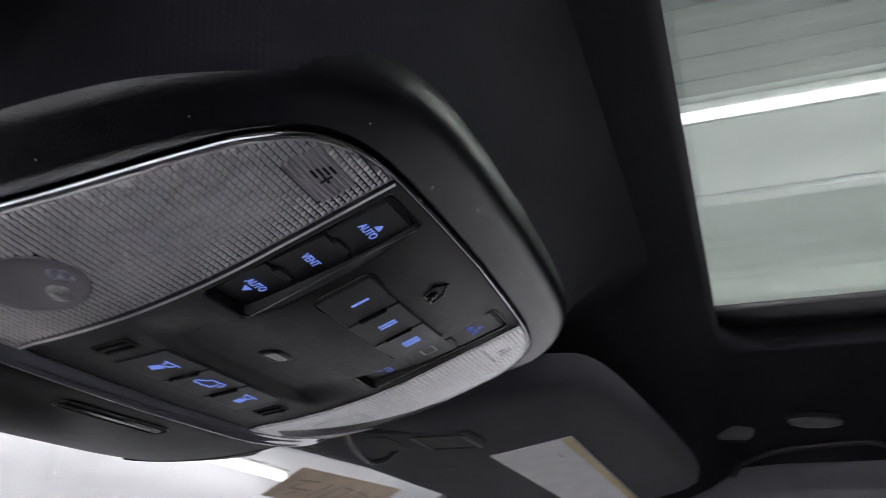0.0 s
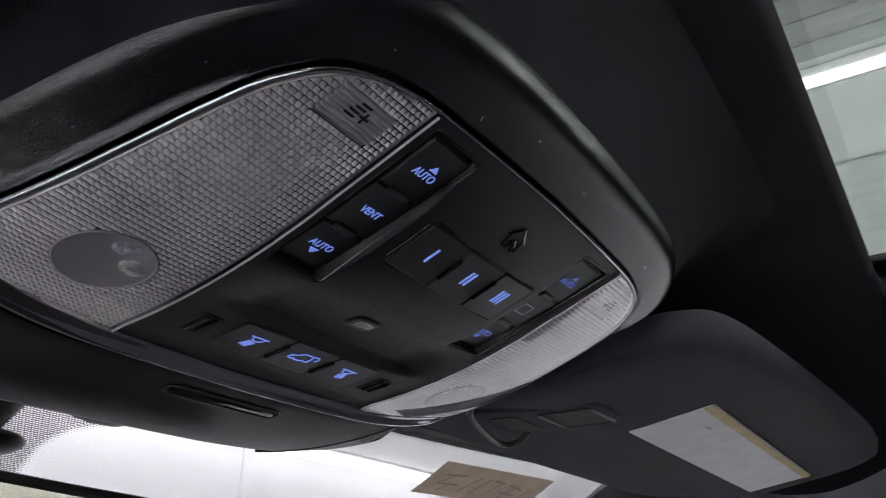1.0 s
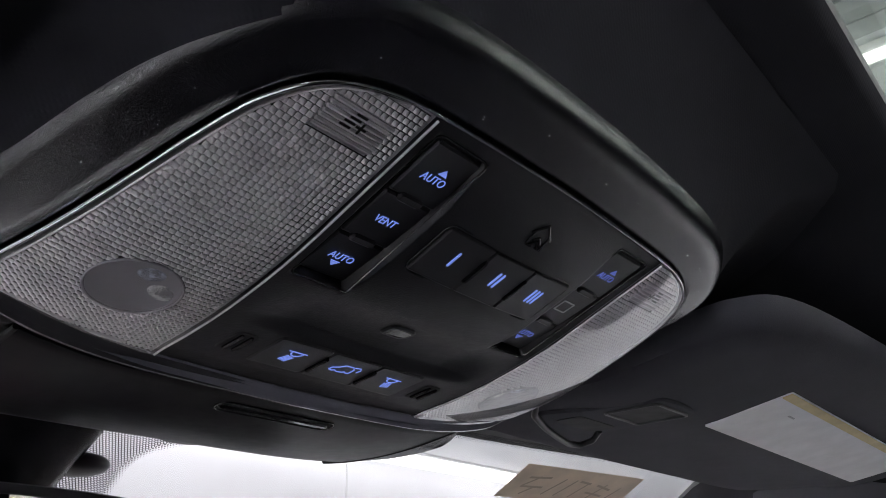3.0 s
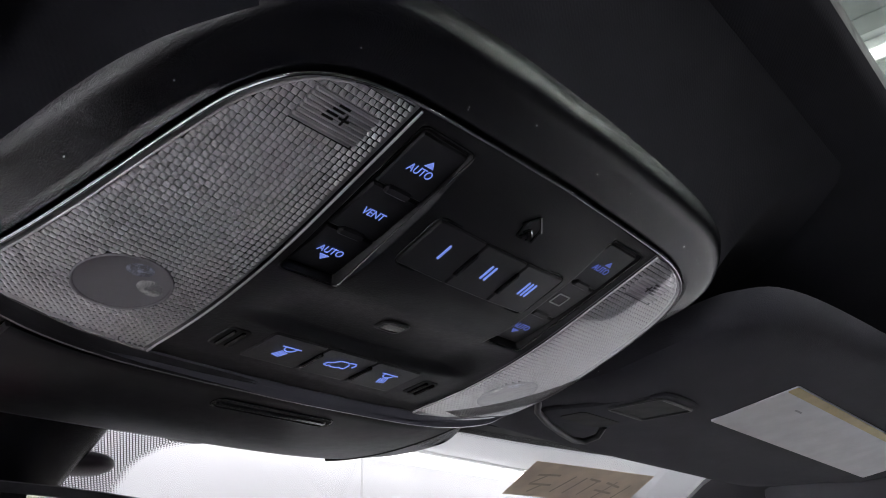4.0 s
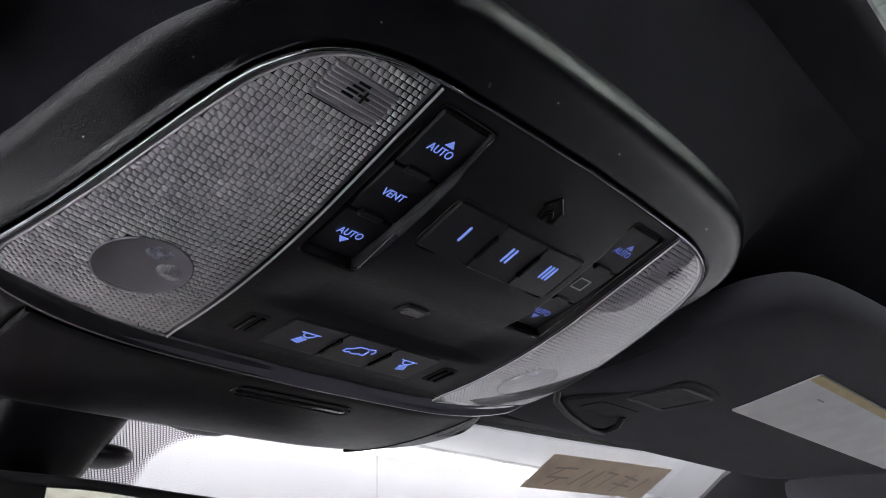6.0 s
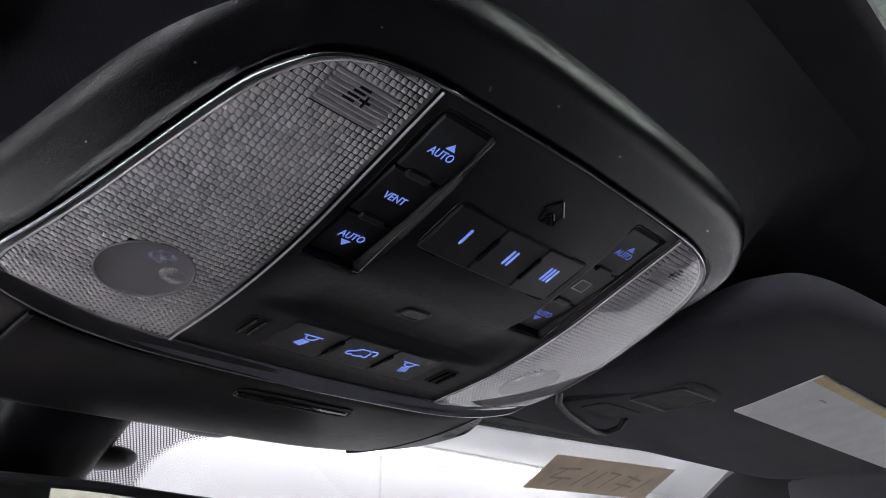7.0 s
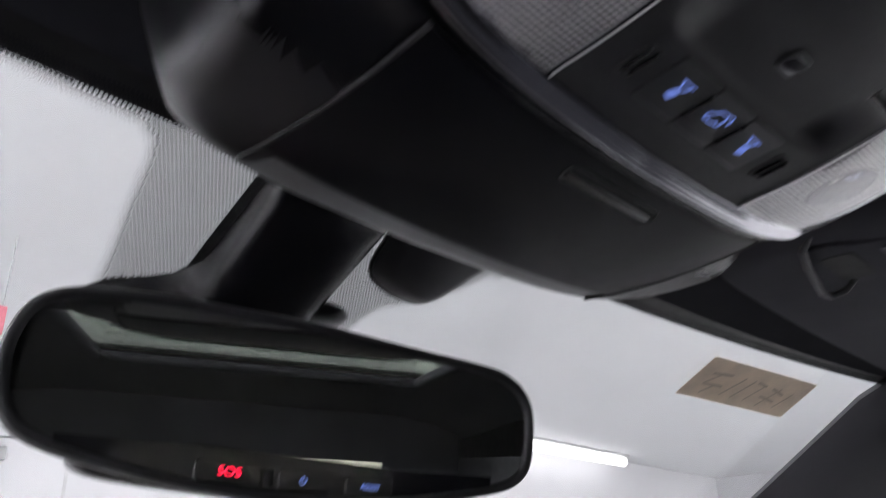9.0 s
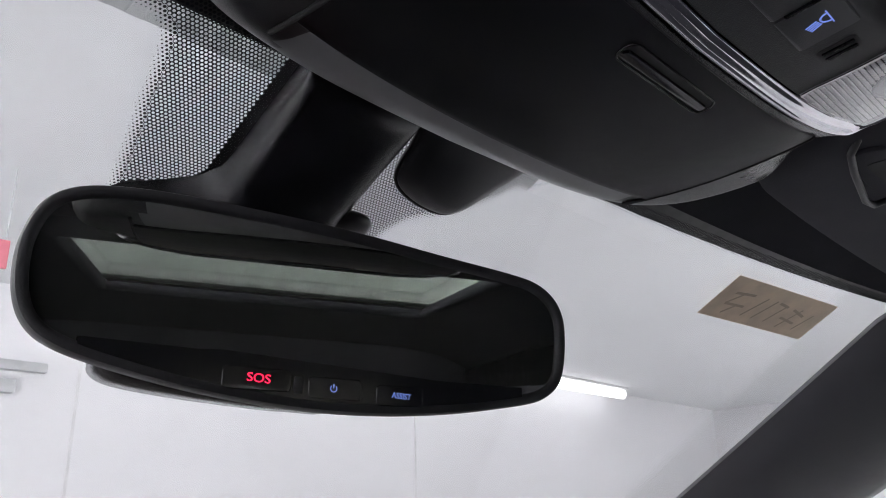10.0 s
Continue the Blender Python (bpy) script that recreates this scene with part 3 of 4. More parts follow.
def flank(inner, p):
    """The housing outside the chrome: it climbs away from it along the sides."""
    steep = 0.42 * smooth(0.085, 0.108, abs(p[0])) * smooth(-0.012, 0.030, p[1]) * (1 - smooth(0.112, 0.150, p[1]))
    return face_z(*p) + steep * math.hypot(p[0] - inner[0], p[1] - inner[1])


rings = [ring_at(rim, 0.006, rim), ring_at(outward(rim, 0.0006), 0.0005, rim), ring_at(outward(rim, 0.0018), 0.0, rim)]
crest = outward(body, [0.0020 * (1 - smooth(0.12, 0.17, y)) for x, y in body])
for k in range(1, 12):
    u = k / 11
    line = [(a[0] + (b[0] - a[0]) * u, a[1] + (b[1] - a[1]) * u) for a, b in zip(outward(rim, 0.0018), crest)]
    rings.append([(x, y, flank(p, (x, y))) for (x, y), p in zip(line, rim)])
further = outward(crest, 0.001)
roll = [max(0.0, math.atan2(flank(r, q) - flank(r, p), 0.001)) for r, p, q in zip(rim, crest, further)]
R = [0.0090 + 0.0030 * smooth(0.0, 0.04, y) + 0.020 * smooth(0.168, 0.196, y) for x, y in crest]
for k in range(1, 10):
    turn = [a + (radians(67) - a) * k / 9 for a in roll]
    moved = outward(crest, [r * (math.sin(t) - math.sin(a)) for r, t, a in zip(R, turn, roll)])
    rings.append([(x, y, flank(rim[i], crest[i]) + R[i] * (math.cos(roll[i]) - math.cos(turn[i]))) for i, (x, y) in enumerate(moved)])
for up, out_d in ((0.0012, 0.0008), (0.0188, 0.0022), (0.04, 0.003)):
    rings.append([(x, y, z + up) for (x, y), (_, _, z) in zip(outward([p[:2] for p in rings[-1]], out_d), rings[-1])])
bm = bmesh.new()
loft(bm, rings)
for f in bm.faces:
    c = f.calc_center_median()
    # Front lip gets the paled, lit-looking satin; front corners a darker, duller one.
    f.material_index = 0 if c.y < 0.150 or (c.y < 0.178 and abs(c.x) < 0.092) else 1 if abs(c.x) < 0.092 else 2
housing = part("housing", bm, GRAINED, console, "grained black plastic housing, its smooth satin front edge paled as if lit", 60)
housing.data.materials.append(LIT_SATIN_EDGE)
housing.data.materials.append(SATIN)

# a few dust specks on the housing
rnd = random.Random(11)
inner_line = outward(rim, 0.003)
bm = bmesh.new()
for k in range(30):
    i = rnd.randrange(len(crest))
    u = rnd.uniform(0.05, 0.95)
    x, y = inner_line[i][0] + (crest[i][0] - inner_line[i][0]) * u, inner_line[i][1] + (crest[i][1] - inner_line[i][1]) * u
    if y > 0.11:
        continue
    r = rnd.uniform(0.00010, 0.00022)
    turn0 = rnd.uniform(0, 6.28)
    ring = [(x + r * (1 + 0.5 * (q % 2)) * math.cos(turn0 + q * 1.0472), y + r * (1 + 0.4 * (q % 3)) * math.sin(turn0 + q * 1.0472)) for q in range(6)]
    bm.faces.new([bm.verts.new((a, b, face_z(a, b) - 0.0002)) for a, b in ring])
tagged(part("dust_specks", bm, SEAM, console, "pale dust specks"), kind="stuff")

# the headliner: its cloth dips to meet the console behind and beside it
cs, sn = math.cos(radians(DIP)), math.sin(radians(DIP))
hem = []
for i, (x, y) in enumerate(crest):
    k = 5.0 + 1.5 * smooth(-0.012, 0.03, y) + 2.5 * smooth(0.05, 0.10, y)
    a, b = rings[-13 + int(k)][i], rings[min(-12 + int(k), -4)][i]
    hem.append(tuple(p + (q - p) * (k % 1) for p, q in zip(a, b)))

collar = []
far = outward([p[:2] for p in hem], 0.01)
reach = []
for p, q in zip(hem, far):
    back = ((p[1] - q[1]) * cs) / 0.01
    room = (p[1] * cs + p[2] * sn) + 0.076
    limit = 0.12 - 0.105 * smooth(0.07, 0.14, p[1])
    reach.append(min(limit, room / back) if back > 0.05 else limit)
for k in range(-1, 13):
    u = max(k, -0.08) / 12
    row = []
    for (x, y), p in zip(outward([p[:2] for p in hem], [r * u for r in reach]), hem):
        z = p[2]
        for _ in range(3):
            top = (roof_z(x, max(-0.10, min(0.27, y * cs + z * sn))) + y * sn) / cs
            z = p[2] + (top - p[2]) * (1 - (1 - max(u, 0)) ** 1.7)
        front = smooth(0.07, 0.13, y) * smooth(0.0, 0.12, u)
        row.append((x, y, z + 0.0010 * smooth(0.93, 1.0, u) + 0.05 * front))
    collar.append(row)
bm = bmesh.new()
loft(bm, collar)
single("headliner_collar", bm, CLOTH, PLATE, "black headliner cloth drawn down to the overhead console", "headliner", "structure", 70)
xs = lines(-0.72, -0.46, -0.310, -0.18, step=0.02)[:-1] + lines(-0.18, 0.18, step=0.006)[:-1] + lines(0.18, 0.415, 0.46, 0.72, step=0.02)
ys = lines(-1.75, -1.250, -0.665, -0.32, -0.079, step=0.02)[:-1] + lines(-0.079, 0.275, step=0.006)
bm = bmesh.new()
grid = [[bm.verts.new((x, head_y(x, y), roof_z(x, y))) for x in xs] for y in ys]
for i in range(len(ys) - 1):
    for j in range(len(xs) - 1):
        cx, cy = (xs[j] + xs[j + 1]) / 2, (ys[i] + ys[i + 1]) / 2
        if any(a < cy < b and c < cx < d for a, b, c, d in OPENINGS):
            continue
        bm.faces.new((grid[i][j], grid[i][j + 1], grid[i + 1][j + 1], grid[i + 1][j]))
for y, s in ((OPENINGS[0][0], -1), (OPENINGS[0][1], 1)):
    for e in (-1, 1):
        r = 0.045
        cx, cy = e * (0.46 - r), y - s * r
        o = [(e * 0.46, y)] + [(cx + e * r * math.cos(radians(9 * k)), cy + s * r * math.sin(radians(9 * k))) for k in range(11)]
        vs = [bm.verts.new((a, head_y(a, b), roof_z(a, b))) for a, b in (o if e * s > 0 else o[::-1])]
        for k in range(len(vs) - 2):
            tip, a, b = (vs[0], vs[k + 1], vs[k + 2]) if e * s > 0 else (vs[-1], vs[k], vs[k + 1])
            bm.faces.new((tip, a, b))
bmesh.ops.remove_doubles(bm, verts=bm.verts, dist=0.00001)
roof = single("headliner", bm, CLOTH, CAR, "black woven headliner cloth with two glass roof openings", "headliner", "structure", 60)
sol = roof.modifiers.new("thickness", "SOLIDIFY")
sol.thickness, sol.offset = 0.02, 1

# chrome ring round the face, wide along its front
inset = [0.0015 + 0.0070 * smooth(0.098, 0.114, y) for x, y in rim]
inn = outward(rim, [-d for d in inset])


bm = bmesh.new()
rows = [ring_at(inn, 0.004, inn), ring_at(inn, 0.0002, inn)]
for k in range(1, 12):
    u = k / 12
    at = outward(rim, [-d * (1 - u) for d in inset])
    swell = 0.0014 * math.sin(math.pi * u) ** 0.7
    front = 0.0024 * smooth(0.30, 0.72, u) * (1 - smooth(0.86, 1.0, u))
    rows.append([(x, y, face_z(*inn[i]) * (1 - u) + face_z(*rim[i]) * u - swell - front * smooth(0.100, 0.114, rim[i][1])) for i, (x, y) in enumerate(at)])
loft(bm, rows + [ring_at(outward(rim, -0.0001), -0.0002, rim), ring_at(outward(rim, 0.0003), 0.004, rim)])
part("chrome_trim", bm, CHROME, console, "bright chrome surround", 50)


def half_width(y):
    """Half width of the opening inside the chrome at y."""
    best = 0
    for (x0, y0), (x1, y1) in zip(inn, inn[1:] + inn[:1]):
        if min(y0, y1) <= y <= max(y0, y1) and y0 != y1:
            best = max(best, x0 + (x1 - x0) * (y - y0) / (y1 - y0))
    return best


def end_y(x, front):
    """Where the opening ends at x."""
    hits = []
    for (x0, y0), (x1, y1) in zip(inn, inn[1:] + inn[:1]):
        if min(x0, x1) <= x <= max(x0, x1) and x0 != x1:
            hits.append(y0 + (y1 - y0) * (x - x0) / (x1 - x0))
    return max(hits) if front else min(hits)


# face panel with its hollow
EDGE = 0.0600
bm = bmesh.new()
NX, NY = 200, 150
rows = []
for i in range(NX + 1):
    x = -EDGE + 2 * EDGE * i / NX
    y0, y1 = end_y(x, False) + 0.0003, end_y(x, True) - 0.0003
    rows.append([(x, y0 + (y1 - y0) * j / NY, panel_z(x, y0 + (y1 - y0) * j / NY)) for j in range(NY + 1)])
loft(bm, rows, closed=False)
face = part("face_panel", bm, PANEL, console, "soft matt black switch panel", 60)


def plate(bm, outline, low, high, bevel=0.0004, base=skin):
    """A thin plate on the face: its underside at low and its root at high, counted from the base surface."""
    f = [base(x, y) for x, y in outline]
    small = outward(outline, -bevel)
    r0 = [(x, y, z + high) for (x, y), z in zip(outline, f)]
    r1 = [(x, y, z + low + bevel) for (x, y), z in zip(outline, f)]
    r2 = [(x, y, z + low) for (x, y), z in zip(small, f)]
    loft(bm, [r0, r1, r2], True, True)
    return bm


FLIP = pose(0, 0, 0, 180, 0, 0)


def on_face(x, y, low=-0.0008, base=skin):
    """Lettering frame on the face: reads with its top towards the rear."""
    slope = math.atan2(base(x, y + 0.004) - base(x, y - 0.004), 0.008)
    return Matrix.Translation((x, y, base(x, y) + low)) @ Euler((slope, 0, 0)).to_matrix().to_4x4() @ FLIP


def bars(name, list_of_outlines, mat, parent, low, label="", thick=0.0003, base=skin):
    bm = bmesh.new()
    for o in list_of_outlines:
        plate(bm, o, low, low + thick, 0.00005, base)
    return part(name, bm, mat, parent, label)


def stroke(x0, y0, x1, y1, w):
    """A straight stroke with width w as an outline."""
    d = math.hypot(x1 - x0, y1 - y0)
    nx, ny = -(y1 - y0) / d * w / 2, (x1 - x0) / d * w / 2
    return [(x0 + nx, y0 + ny), (x0 - nx, y0 - ny), (x1 - nx, y1 - ny), (x1 + nx, y1 + ny)]


def rim_line(bank, x0, x1, y0, y1, r):
    """A fine glossy edge round a recess."""
    loop = rounded(x0, x1, y0, y1, r)
    bm = bmesh.new()
    tube(bm, [(x, y, skin(x, y) - 0.0001) for x, y in loop + loop[:2]], 0.00030, 6)
    part("rim", bm, GLOSS_BLACK, bank, "fine glossy rim", 60)


def sunroof_switch(s):
    """A bank of three switch keys sunk in a pocket beside a lens; s is its side."""
    cx = s * 0.0457
    lit = BLUE if s < 0 else DIM_BLUE
    bm = bmesh.new()
    plate(bm, rounded(cx - 0.0086, cx + 0.0092, -0.0074, 0.0496, 0.0016), 0.0000, 0.004, 0.0001, bank_z)
    bank = part("switch_bank", bm, SATIN, console, "dark recess of the roof switches")
    loop = rounded(0.0360, 0.0562, -0.0088, 0.0508, 0.0022)
    bm = bmesh.new()
    tube(bm, [(s * x, y, min(skin(x, y), skin(x - 0.0006, y)) + 0.0001) for x, y in loop + loop[:2]], 0.00034, 6)
    part("rim", bm, GLOSS_BLACK, bank, "fine glossy rim", 60)
    for y, txt, y0, y1 in ((0.0035, "AUTO", -0.0070, 0.0122), (0.0220, "VENT", 0.0126, 0.0311), (0.0400, "AUTO", 0.0315, 0.0492)):
        bm = bmesh.new()
        plate(bm, rounded(cx - 0.0085, cx + 0.0091, y0, y1, 0.0008), -0.0010, 0.003, 0.0006, bank_z)
        key = part("key", bm, SATIN, bank, "black switch key marked " + txt if s < 0 or txt == "AUTO" else "black switch key with a square mark")
        if s < 0 or txt == "AUTO":
            words("lettering", txt, 0.0027, lit, key, on_face(cx, y, -0.0012, bank_z), "blue lit lettering " + txt, 0.86)
        if txt == "AUTO":
            d = -1 if y < 0.02 else 1
            ax = cx + (0.0012 if d < 0 else -0.0004)
            bars("arrow", [[(ax, y + d * 0.0044), (ax - d * 0.0017, y + d * 0.0022), (ax + d * 0.0017, y + d * 0.0022)]], lit, key, -0.0012, "small blue lit arrow", base=bank_z)
    for y in (0.0124, 0.0313):
        bm = bmesh.new()
        plate(bm, rounded(cx - 0.0046, cx + 0.0046, y - 0.0016, y + 0.0016, 0.0014), -0.0019, 0.001, 0.0007, bank_z)
        part("divider", bm, SATIN, bank, "small raised bar between two keys")
    if s > 0:
        for a, b in (((-0.003, 0.0195), (0.003, 0.0195)), ((0.003, 0.0195), (0.003, 0.0245)), ((0.003, 0.0245), (-0.003, 0.0245)), ((-0.003, 0.0245), (-0.003, 0.0195))):
            bars("window_mark", [stroke(cx + a[0], a[1], cx + b[0], b[1], 0.0006)], GREY_METAL, bank, -0.0012, "grey printed line of a square mark", base=bank_z)


sunroof_switch(-1)
sunroof_switch(1)

# three opener keys in a row
bm = bmesh.new()
plate(bm, rounded(-0.0312, 0.0312, 0.0108, 0.0312, 0.0022), -0.0001, 0.002, 0.0002)
bank = part("opener_bank", bm, RECESS, console, "dark recess of the opener keys")
rim_line(bank, -0.0314, 0.0314, 0.0106, 0.0314, 0.0030)
for k, x in enumerate((-0.0205, 0.0, 0.0205)):
    bm = bmesh.new()
    plate(bm, rounded(x - 0.01005, x + 0.01005, 0.0114, 0.0306, 0.0008), -0.0010, 0.002, 0.0005)
    key = part("key", bm, SATIN, bank, "black key with lit bars")
    bars("lit_bars", [rounded(x + d - 0.00042, x + d + 0.00042, 0.0172, 0.0234, 0.0004, 3) for d in [(q - k / 2) * 0.0018 for q in range(k + 1)]], BLUE, key, -0.0012, "blue lit bars")
for x in (-0.01025, 0.01025):
    bm = bmesh.new()
    plate(bm, rounded(x - 0.0010, x + 0.0010, 0.0158, 0.0262, 0.0009), -0.0019, 0.001, 0.0006)
    part("divider", bm, GLOSS_BLACK, bank, "small raised bar between two keys")

# embossed house with waves, over the keys
w = 0.0006
bars("house_mark", [stroke(-0.0048, 0.0008, 0.0, -0.0034, w), stroke(0.0048, 0.0008, 0.0, -0.0034, w), stroke(-0.0036, 0.0, -0.0036, 0.0048, w), stroke(0.0036, 0.0, 0.0036, 0.0048, w), stroke(-0.0036, 0.0048, -0.001, 0.0048, w), stroke(0.001, 0.0048, 0.0036, 0.0048, w),
                    stroke(-0.002, 0.003, 0, 0.0012, w), stroke(0.002, 0.003, 0, 0.0012, w), stroke(-0.002, 0.0045, 0, 0.0027, w), stroke(0.002, 0.0045, 0, 0.0027, w)], GLOSS_BLACK, face, -0.0005, "embossed house mark", 0.0006)

# sensor hole in the hollow
bm = bmesh.new()
o = rounded(-0.0058, 0.0058, 0.0575, 0.0655, 0.0024)
plate(bm, o, -0.0008, 0.003, 0.0006)
hole = part("sensor_surround", bm, SATIN, face, "small raised surround of a sensor hole")
bm = bmesh.new()
plate(bm, rounded(-0.0043, 0.0043, 0.0588, 0.0643, 0.0018), -0.0010, 0.001, 0.0002)
part("sensor_window", bm, GLOSS_BLACK, hole, "glossy dark sensor window")

# front row of lamp and tailgate keys
bm = bmesh.new()
plate(bm, rounded(-0.0345, 0.0345, 0.0795, 0.0995, 0.0025), -0.0002, 0.004, 0.0002)
bank = part("lamp_key_bank", bm, RECESS, console, "dark recess of the lamp keys")
for x in (-0.0228, 0.0, 0.0228):
    bm = bmesh.new()
    plate(bm, rounded(x - 0.01120, x + 0.01120, 0.0798, 0.0992, 0.0014), -0.0006, 0.003, 0.0005)
    key = part("key", bm, SATIN, bank, "black key with a lit mark")
    low = -0.0008
    def small(p):
        """Marks drawn at 86 per cent about the key's middle."""
        return (x + (p[0] - x) * 0.86, 0.0892 + (p[1] - 0.0892) * 0.86)

    if x == 0:
        c = [(-0.0062, 0.0905), (-0.0060, 0.0885), (-0.0035, 0.0872), (-0.0018, 0.0850), (0.0022, 0.0848), (0.0040, 0.0866), (0.0042, 0.0902), (0.0026, 0.0906), (0.0016, 0.0897), (0.0006, 0.0908), (-0.0022, 0.0911), (-0.0034, 0.0901), (-0.0044, 0.0911), (-0.0062, 0.0905)]
        lines_ = list(zip(c, c[1:])) + [((0.0030, 0.0848), (0.0058, 0.0843)), ((0.0058, 0.0843), (0.0070, 0.0858)), ((0.0070, 0.0858), (0.0066, 0.0880))]
        nm, lab = "tailgate_mark", "blue lit car mark with its tailgate open"
    else:
        d = -1 if x < 0 else 1
        lines_ = [((x - 0.0044, 0.0853), (x + 0.0044, 0.0853))]
        lines_ += [((x + 0.0027 * math.cos(radians(a)), 0.0856 + 0.0030 * math.sin(radians(a))), (x + 0.0027 * math.cos(radians(a + 30)), 0.0856 + 0.0030 * math.sin(radians(a + 30)))) for a in range(0, 180, 30)]
        lines_ += [((x + d * (-0.0001 + 0.0010 * k), 0.0894 - 0.0003 * k), (x + d * (0.0014 + 0.0011 * k), 0.0938 - 0.0003 * k)) for k in range(-1, 3)]
        nm, lab = "lamp_mark", "blue lit reading lamp mark"
    bars(nm, [stroke(*small(a), *small(b), 0.00038 if i >= 7 and x else 0.00050) for i, (a, b) in enumerate(lines_)], BLUE, key, low, lab)
for x in (-0.0114, 0.0114):
    bm = bmesh.new()
    plate(bm, rounded(x - 0.0005, x + 0.0005, 0.0840, 0.0955, 0.0004), -0.0017, 0.001, 0.0003)
    part("divider", bm, GRAINED, bank, "thin raised rib between two keys")
for s in (-1, 1):
    bm = bmesh.new()
    x = s * 0.0440
    plate(bm, rounded(x - 0.0044, x + 0.0044, 0.0835, 0.0965, 0.0022), -0.0003, 0.001, 0.0002)
    grille = part("grille_recess", bm, RECESS, face, "small dark microphone recess")
    for d in (-0.0018, 0.0018):
        bm = bmesh.new()
        plate(bm, rounded(x + d - 0.0006, x + d + 0.0006, 0.0848, 0.0952, 0.0005), -0.0013, 0.001, 0.0004)
        part("grille_rib", bm, GRAINED, grille, "thin rib of the microphone grille")


def map_lamp(s):
    """A ribbed lens with its lamp dome; s is its side."""
    rnd = random.Random(5 + s)
    y0, y1 = -0.0118, end_y(0.062, True) - 0.0004
    ix = EDGE + 0.0006
    NXL, NYL, P = 28, 64, 0.00191
    dome, dome_r = (0.0864, 0.0789), 0.0127

    def spread(u, v, gap_in=0.0, gap_out=0.0):
        """A place on the lens: u across, v from its rear to its front."""
        y = y0 + (y1 - y0) * v
        xo = max(half_width(y) - 0.0004 - gap_out, ix + gap_in + 0.0006)
        return ix + gap_in + (xo - ix - gap_in) * u, y

    pts = [[spread(i / 24, j / NYL) for i in range(25)] for j in range(NYL + 1)]
    bm = bmesh.new()

    def at(p, d):
        return bm.verts.new((s * p[0], p[1], face_z(*p) + d))

    # ground sheet of the lens
    vs = [[at(p, 0.0007) for p in row] for row in pts]
    for j in range(NYL):
        for i in range(24):
            mx, my = sum(pts[j + a][i + b][0] for a in (0, 1) for b in (0, 1)) / 4, (pts[j][i][1] + pts[j + 1][i][1]) / 2
            if math.hypot(mx - dome[0], my - dome[1]) > dome_r - 0.0002:
                bm.faces.new((vs[j][i], vs[j][i + 1], vs[j + 1][i + 1], vs[j + 1][i])).material_index = 2

    def clear(p):
        """Keep a corner off the lamp's dome."""
        d = math.hypot(p[0] - dome[0], p[1] - dome[1])
        if d >= dome_r:
            return p
        return dome[0] + (p[0] - dome[0]) * dome_r / d, dome[1] + (p[1] - dome[1]) * dome_r / d

    # square prisms, each a small sloping hollow
    for j in range(NYL):
        for i in range(NXL):
            raw = []
            for a, b in ((0, 0), (1, 0), (1, 1), (0, 1)):
                limit, y = spread(1.0, 0.004 + 0.992 * (j + b) / NYL, 0.0, 0.0020)
                raw.append((min(ix + 0.0012 + P * (i + a), limit), y))
            if raw[1][0] - raw[0][0] + raw[2][0] - raw[3][0] < 0.5 * P:
                continue
            cx, cy = sum(p[0] for p in raw) / 4, sum(p[1] for p in raw) / 4
            if sum(math.hypot(p[0] - dome[0], p[1] - dome[1]) < dome_r for p in raw) > 2:
                continue
            if 0.0668 < cx < 0.0868 and -0.0036 < cy < 0.0066:
                continue
            raw = [clear(p) for p in raw]
            deep = 0.0009 + rnd.uniform(-0.00004, 0.00004)
            away = Vector((cx - 0.079, cy - 0.040)) / 0.05
            tilt = [0.00030 * (away.x * a + away.y * b) + rnd.uniform(-0.00009, 0.00009) for a, b in ((-1, -1), (1, -1), (1, 1), (-1, 1))]

            def square(inset, d, jit=0):
                return [at((p[0] + (cx - p[0]) * inset, p[1] + (cy - p[1]) * inset), d + jit * tilt[k]) for k, p in enumerate(raw)]
            # The shade-coloured groove widens towards the lens's inner and rear edges.
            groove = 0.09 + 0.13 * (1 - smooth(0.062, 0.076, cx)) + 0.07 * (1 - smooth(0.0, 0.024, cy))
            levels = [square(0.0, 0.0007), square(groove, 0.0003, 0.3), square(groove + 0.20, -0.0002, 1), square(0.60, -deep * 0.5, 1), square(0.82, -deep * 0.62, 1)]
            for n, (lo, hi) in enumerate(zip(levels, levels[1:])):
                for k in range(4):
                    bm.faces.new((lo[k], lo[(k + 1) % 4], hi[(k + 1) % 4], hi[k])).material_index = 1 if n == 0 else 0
            bm.faces.new(levels[-1])
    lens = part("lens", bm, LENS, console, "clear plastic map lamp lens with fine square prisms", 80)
    lens.data.materials.append(GROOVE_SHADE)
    lens.data.materials.append(DOME)
    bm = bmesh.new()
    loft(bm, [[(s * x, y, face_z(x, y) - 0.0014) for x, y in row] for row in pts], closed=False)
    cover = part("clear_cover", bm, LENS_COVER, lens, "smooth clear outer skin of the lens", 80)
    cover.visible_shadow = False
    # rounded frame strip along the inner edge
    bm = bmesh.new()
    tube(bm, [(s * (ix - 0.0001), y, face_z(ix, y) - 0.0010) for y in [y0 + (y1 - y0) * k / 24 for k in range(25)]], 0.0004, 8)
    tube(bm, [(s * p[0], p[1], face_z(*p) - 0.0002) for p in [spread(1.0, k / 40, 0.0, 0.0014) for k in range(1, 40)]], 0.00035, 6)
    part("edge_bead", bm, LENS, lens, "clear moulded edge of the lens", 60)
    # smooth shallow bowl below the lamp
    bm = bmesh.new()
    rings = []
